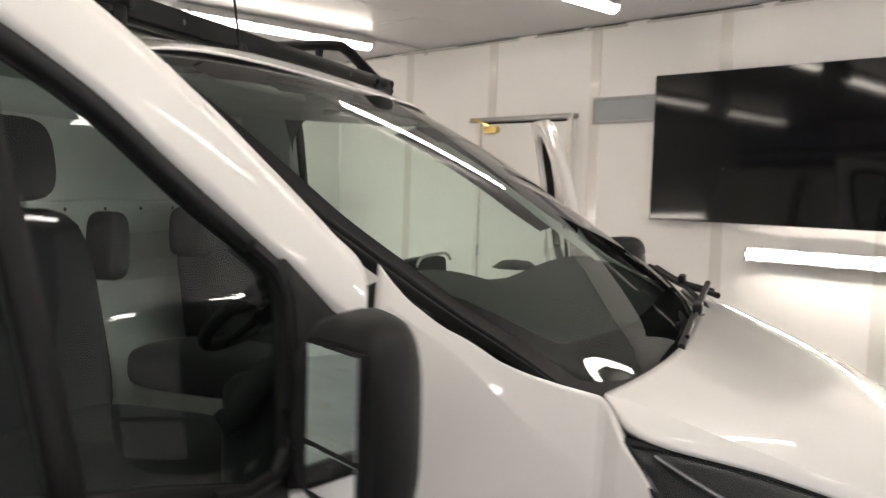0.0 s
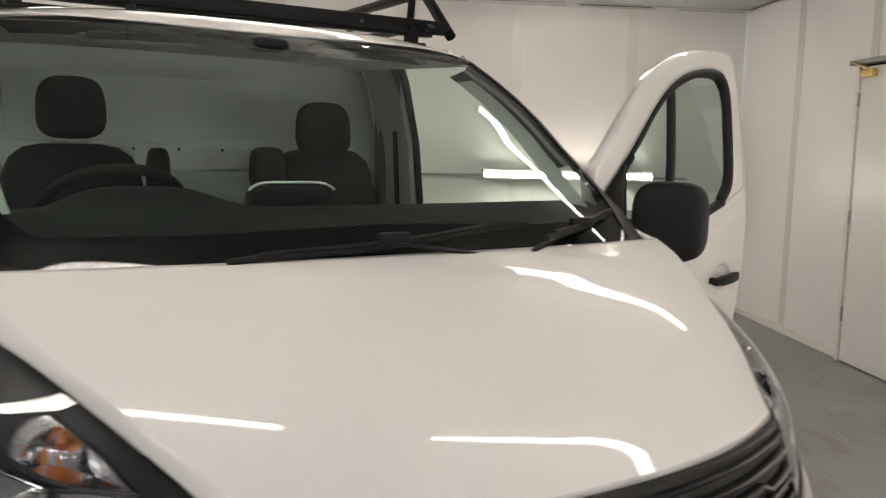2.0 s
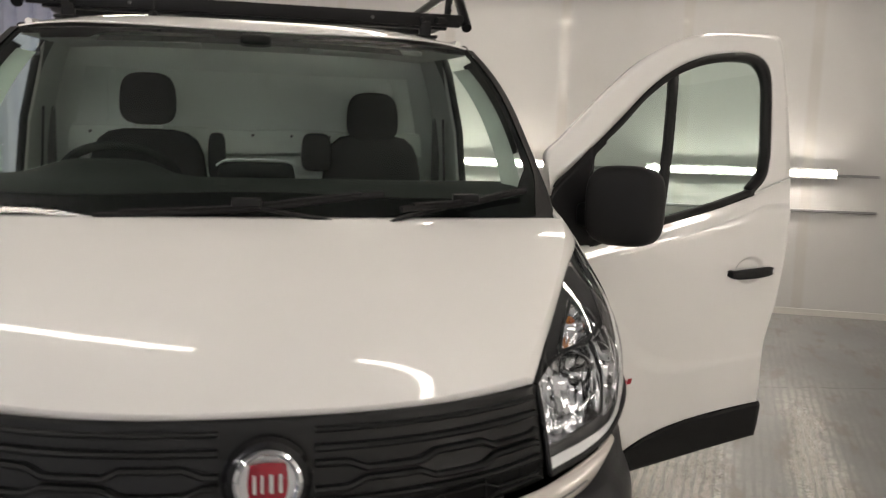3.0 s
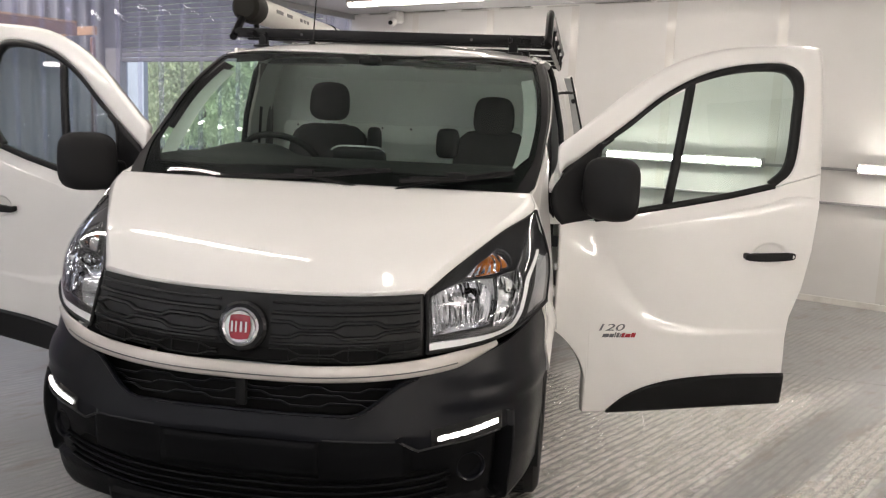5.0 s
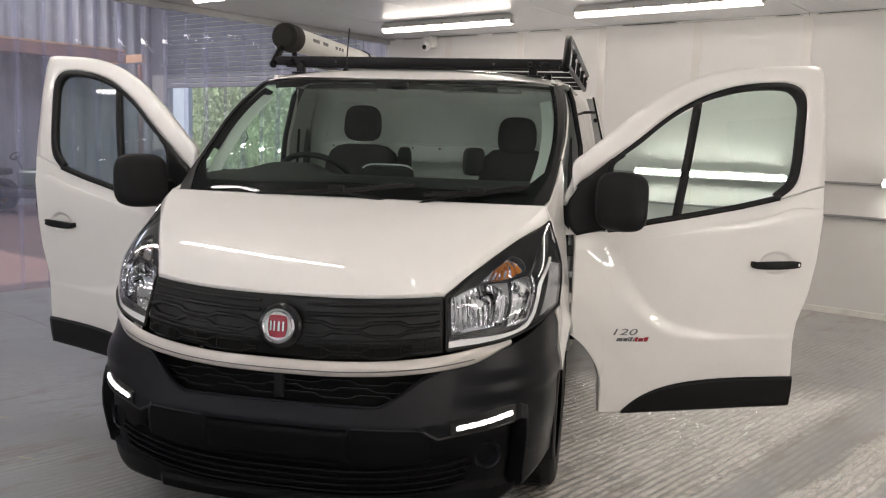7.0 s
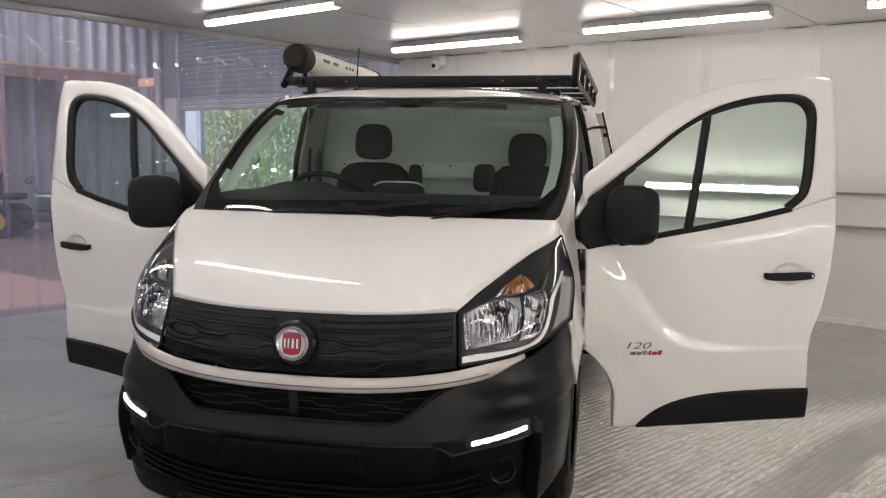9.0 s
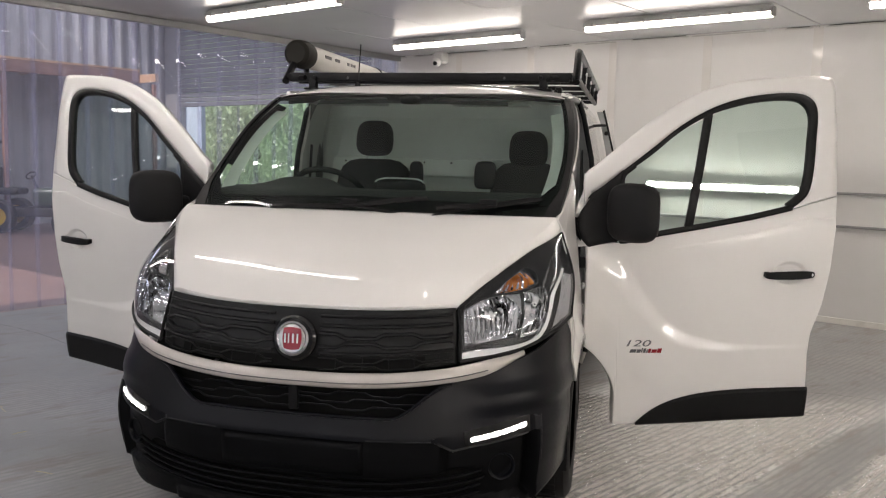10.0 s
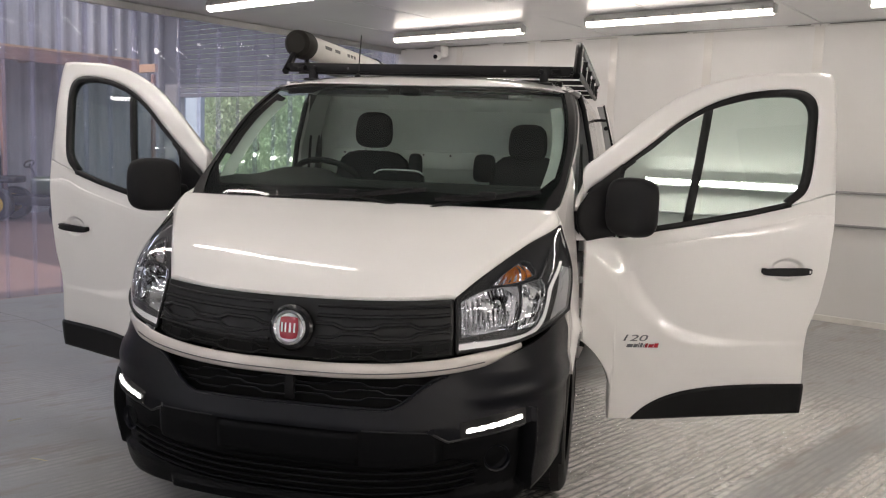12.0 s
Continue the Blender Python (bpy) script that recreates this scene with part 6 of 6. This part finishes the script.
for sg in (-1, 1):
    part("side_rail", rod([(sg * 0.833, 1.952, 1.905), (sg * 0.832, 2.02, 1.968), (sg * 0.830, 2.12, 2.062), (sg * 0.829, 2.155, 2.088), (sg * 0.829, 2.22, 2.094), (sg * 0.829, 4.68, 2.085)], 0.021), RACK, rack)
    part("lower_rail", rod([(sg * 0.80, 1.93, 1.935), (sg * 0.815, 2.2, 1.96), (sg * 0.815, 4.66, 1.965)], 0.016), RACK, rack)
    part("corner_link", rod([(sg * 0.70, 1.92, 1.925), (sg * 0.825, 1.985, 1.93)], 0.014), RACK, rack)
    for i in range(5):
        y = 2.25 + i * 0.58
        part("upright", rod([(sg * 0.818, y, 1.955), (sg * 0.829, y, 2.09)], 0.016, sides=8), RACK, rack)
        part("bolt", spun([(0, 0.012), (0.012, 0.01), (0.014, 0)], 10, aim((sg * 0.834, y, 2.03), (sg, 0, 0))), SATIN, rack)
    for y in (1.95, 2.9, 4.0, 4.6):
        part("foot", block(sg * 0.66, y, pl(y, (1.95, 2.9), (1.890, 1.922)), 0.045, 0.045, 0.066, 0.008), RACK, rack)
        part("foot_plate", block(sg * 0.665, y, pl(y, (1.95, 2.9), (1.862, 1.892)), 0.085, 0.060, 0.012, 0.004), RACK, rack)
        part("foot_bolt", spun([(0, 0.01), (0.011, 0.008), (0.013, 0)], 10, aim((sg * 0.645, y - 0.030, 1.925), (0, -1, 0))), RACK, rack)
    part("beam_bolt", spun([(0, 0.005), (0.006, 0.004), (0.007, 0)], 12, aim((sg * 0.447, 1.9305, 1.925), (0, -1, 0))), RACK_WORN, rack)

carrier = thing("pipe_carrier", "pale plastic pipe carrier tube with dark cap on the roof rack", "pipe carrier")
pm = Matrix.Translation((-0.815, 2.085, 2.080)) @ pose(0, 0, 0, -90, 0, 0)
part("tube", spun([(0.070, 0.06), (0.072, 0.08), (0.072, 2.5), (0.0, 2.5)], 20, pm), PIPE, carrier, "pale plastic tube", sharp=30)
part("end_cap", spun([(0, -0.03), (0.058, -0.028), (0.078, -0.008), (0.083, 0.03), (0.083, 0.115), (0.079, 0.125), (0.07, 0.125)], 28, pm), PIPECAP, carrier, "dark grey end cap", sharp=25)
for k, (y0, w) in enumerate(((0.28, 0.11), (0.46, 0.09), (0.70, 0.04), (0.77, 0.035), (0.83, 0.035))):
    part("print_bar", block(-0.747, 2.085 + y0 + w / 2, 2.092, 0.010, w, 0.020), RACK_WORN, carrier, "faint printed bar", False)
part("strap", rod([(-0.815 + 0.076 * math.cos(a), 3.6, 2.080 + 0.076 * math.sin(a)) for a in np.linspace(0, 2 * math.pi, 17)], 0.006, caps=False), RACK, carrier)


# ---- machines in the warehouse ----
MOWER = material("dark_green_machine", (0.018, 0.03, 0.02), 0.35, coat=0.4, vary=0.2)
YELLOW = material("yellow_hub", (0.70, 0.42, 0.03), 0.4, vary=0.1)


def ride_on(at, turn):
    m = ROOM @ pose(*at, 0, 0, turn)
    ob = thing("ride_on_mower", "dark ride-on mower with yellow wheel hubs", "mower")
    part("hood", block(0.45, 0, 0.62, 0.85, 0.55, 0.34, 0.09, 3, m), MOWER, ob)
    part("chassis", block(0, 0, 0.36, 1.6, 0.5, 0.16, 0.03, 2, m), RUBBER, ob)
    part("seat", block(-0.45, 0, 0.72, 0.45, 0.45, 0.12, 0.05, 3, m), RUBBER, ob)
    part("seat_back", block(-0.66, 0, 0.92, 0.10, 0.45, 0.42, 0.05, 3, m), RUBBER, ob)
    part("steering", rod([m @ Vector((0.02, 0, 0.75)), m @ Vector((-0.08, 0, 1.0))], 0.02), RUBBER, ob)
    part("steering_ring", rod([m @ (Vector((-0.09, 0, 1.0)) + Vector((0.03 * math.cos(a), 0.17 * math.sin(a), 0.15 * math.cos(a) * 0.4))) for a in np.linspace(0, 6.283, 17)], 0.014, caps=False), RUBBER, ob)
    part("roll_bar", rod([m @ Vector(p) for p in ((-0.62, -0.28, 0.5), (-0.66, -0.28, 1.5), (-0.66, -0.2, 1.58), (-0.66, 0.2, 1.58), (-0.66, 0.28, 1.5), (-0.62, 0.28, 0.5))], 0.028), RUBBER, ob)
    for x, r in ((-0.5, 0.29), (0.62, 0.20)):
        for s in (-1, 1):
            wm = m @ aim((x, s * 0.36, r), (0, s, 0))
            part("tyre", spun([(r * 0.55, 0.08), (r * 0.9, 0.09), (r, 0.05), (r, -0.08), (r * 0.9, -0.11), (r * 0.55, -0.1)], 28, wm), RUBBER, ob)
            part("hub", spun([(0, 0.04), (r * 0.3, 0.05), (r * 0.56, 0.07), (r * 0.57, -0.1)], 24, wm), YELLOW, ob, "yellow wheel hub")
    return ob


ride_on((-15.9, -1.35, -0.004), 40)
ride_on((-16.0, -3.3, -0.004), 62)
shelf = thing("crate_stack", "dark plastic crates stacked on the floor", "crate")
for i in range(3):
    part("crate", room_box(-15.3, -14.7, -3.9 + 0.02 * i, -3.3, 0.31 * i - 0.004, 0.31 * i + 0.30, 0.02), RUBBER, shelf)

# ---- outdoors behind the shutter ----
GRASS = material("yard_ground", (0.16, 0.16, 0.13), 0.8, vary=0.3, vary_scale=0.6, grime=0.3)
structure("ground", room_box(-400, 300, WY + 0.21, 500, -0.16, -0.06), GRASS, "grey-green yard outside the shutter", "ground")
LEAF = material("hedge_leaf", (0.36, 0.49, 0.24), 0.55, vary=0.45, vary_scale=1.2)
LEAF2 = material("pale_leaf", (0.56, 0.66, 0.42), 0.55, vary=0.4, vary_scale=1.5)
BARK = material("bark", (0.10, 0.075, 0.05), 0.8, vary=0.2)
for m in (LEAF, LEAF2):
    n, l = m.node_tree.nodes, m.node_tree.links
    b = n["Principled BSDF"]
    thin = n.new("ShaderNodeBsdfTranslucent")
    l.new(b.inputs["Base Color"].links[0].from_socket, thin.inputs[0])
    both = n.new("ShaderNodeMixShader")
    both.inputs[0].default_value = 0.35
    l.new(b.outputs[0], both.inputs[1])
    l.new(thin.outputs[0], both.inputs[2])
    l.new(both.outputs[0], n["Material Output"].inputs[0])
rl = random.Random(11)


def leafy(at, h, w, n, mat):
    ob = thing("tree", "leafy green tree in the yard outside", "tree", "trees outside the shutter")
    base = ROOM @ Vector(at)
    part("trunk", rod([base, base + Vector((0.05, 0.03, h * 0.35)), base + Vector((0.12, 0.0, h * 0.7))], 0.09, sides=8), BARK, ob)
    b = bmesh.new()
    for _ in range(n):
        k = rl.random()
        z = h * (0.12 + 0.9 * k)
        r = w * math.sqrt(rl.random()) * (1 - 0.55 * abs(k - 0.4))
        a = rl.uniform(0, 6.283)
        c = base + Vector((r * math.cos(a), r * math.sin(a), z + rl.uniform(-0.2, 0.2)))
        q = Euler((rl.uniform(0, 6), rl.uniform(0, 6), rl.uniform(0, 6))).to_matrix()
        s = rl.uniform(0.04, 0.09)
        b.faces.new([b.verts.new(c + q @ Vector(p)) for p in ((-s, 0, 0), (0, -s * 0.5, 0.02), (s, 0, 0), (0, s * 0.5, 0.02))])
    part("crown", b, mat, ob, smooth=False)


for i, (x, y, h, w) in enumerate(((-26.5, 8.6, 4.5, 1.8), (-24.4, 8.2, 5.0, 1.9), (-22.2, 8.6, 4.6, 1.8), (-28.6, 10.2, 5.5, 2.0), (-20.0, 9.0, 5.2, 1.9), (-17.8, 8.8, 5.0, 1.8), (-25.5, 11.5, 6.0, 2.3), (-22.0, 11.6, 6.0, 2.3), (-29.5, 12.5, 5.6, 2.2), (-19.0, 12.0, 6.4, 2.4))):
    leafy((x, y, -0.06), h, w, 13000, LEAF2 if i % 3 else LEAF)

# pale steel gate standing open beside the shutter
gate = thing("yard_gate", "pale blue steel sheet gate outside the shutter", "gate")
GATE = material("pale_blue_steel", (0.50, 0.58, 0.66), 0.5, vary=0.08, grime=0.15)
part("sheet", room_box(-20.8, -19.2, WY + 2.2, WY + 2.26, 0.06, 2.75), GATE, gate, smooth=False)
for x in (-20.8, -20.0, -19.28):
    part("post", room_box(x, x + 0.08, WY + 2.14, WY + 2.2, -0.06, 2.75), GATE, gate, smooth=False)

# a few bits of straw on the floor
STRAW = material("dry_straw", (0.55, 0.47, 0.30), 0.7, vary=0.2)
rb = random.Random(21)
b = bmesh.new()
for _ in range(14):
    x, y, a, n = rb.uniform(-2.6, -1.1), rb.uniform(0.3, 1.6), rb.uniform(0, 3.14), rb.uniform(0.02, 0.05)
    dx, dy = math.cos(a) * n, math.sin(a) * n
    rod([(x - dx, y - dy, 0.004), (x, y, 0.006), (x + dx, y + dy, 0.004)], 0.0018, b, sides=5)
tagged(part("floor_straw", b, STRAW, None, "scattered dry straw bits on the grey floor"), category="straw", kind="stuff")
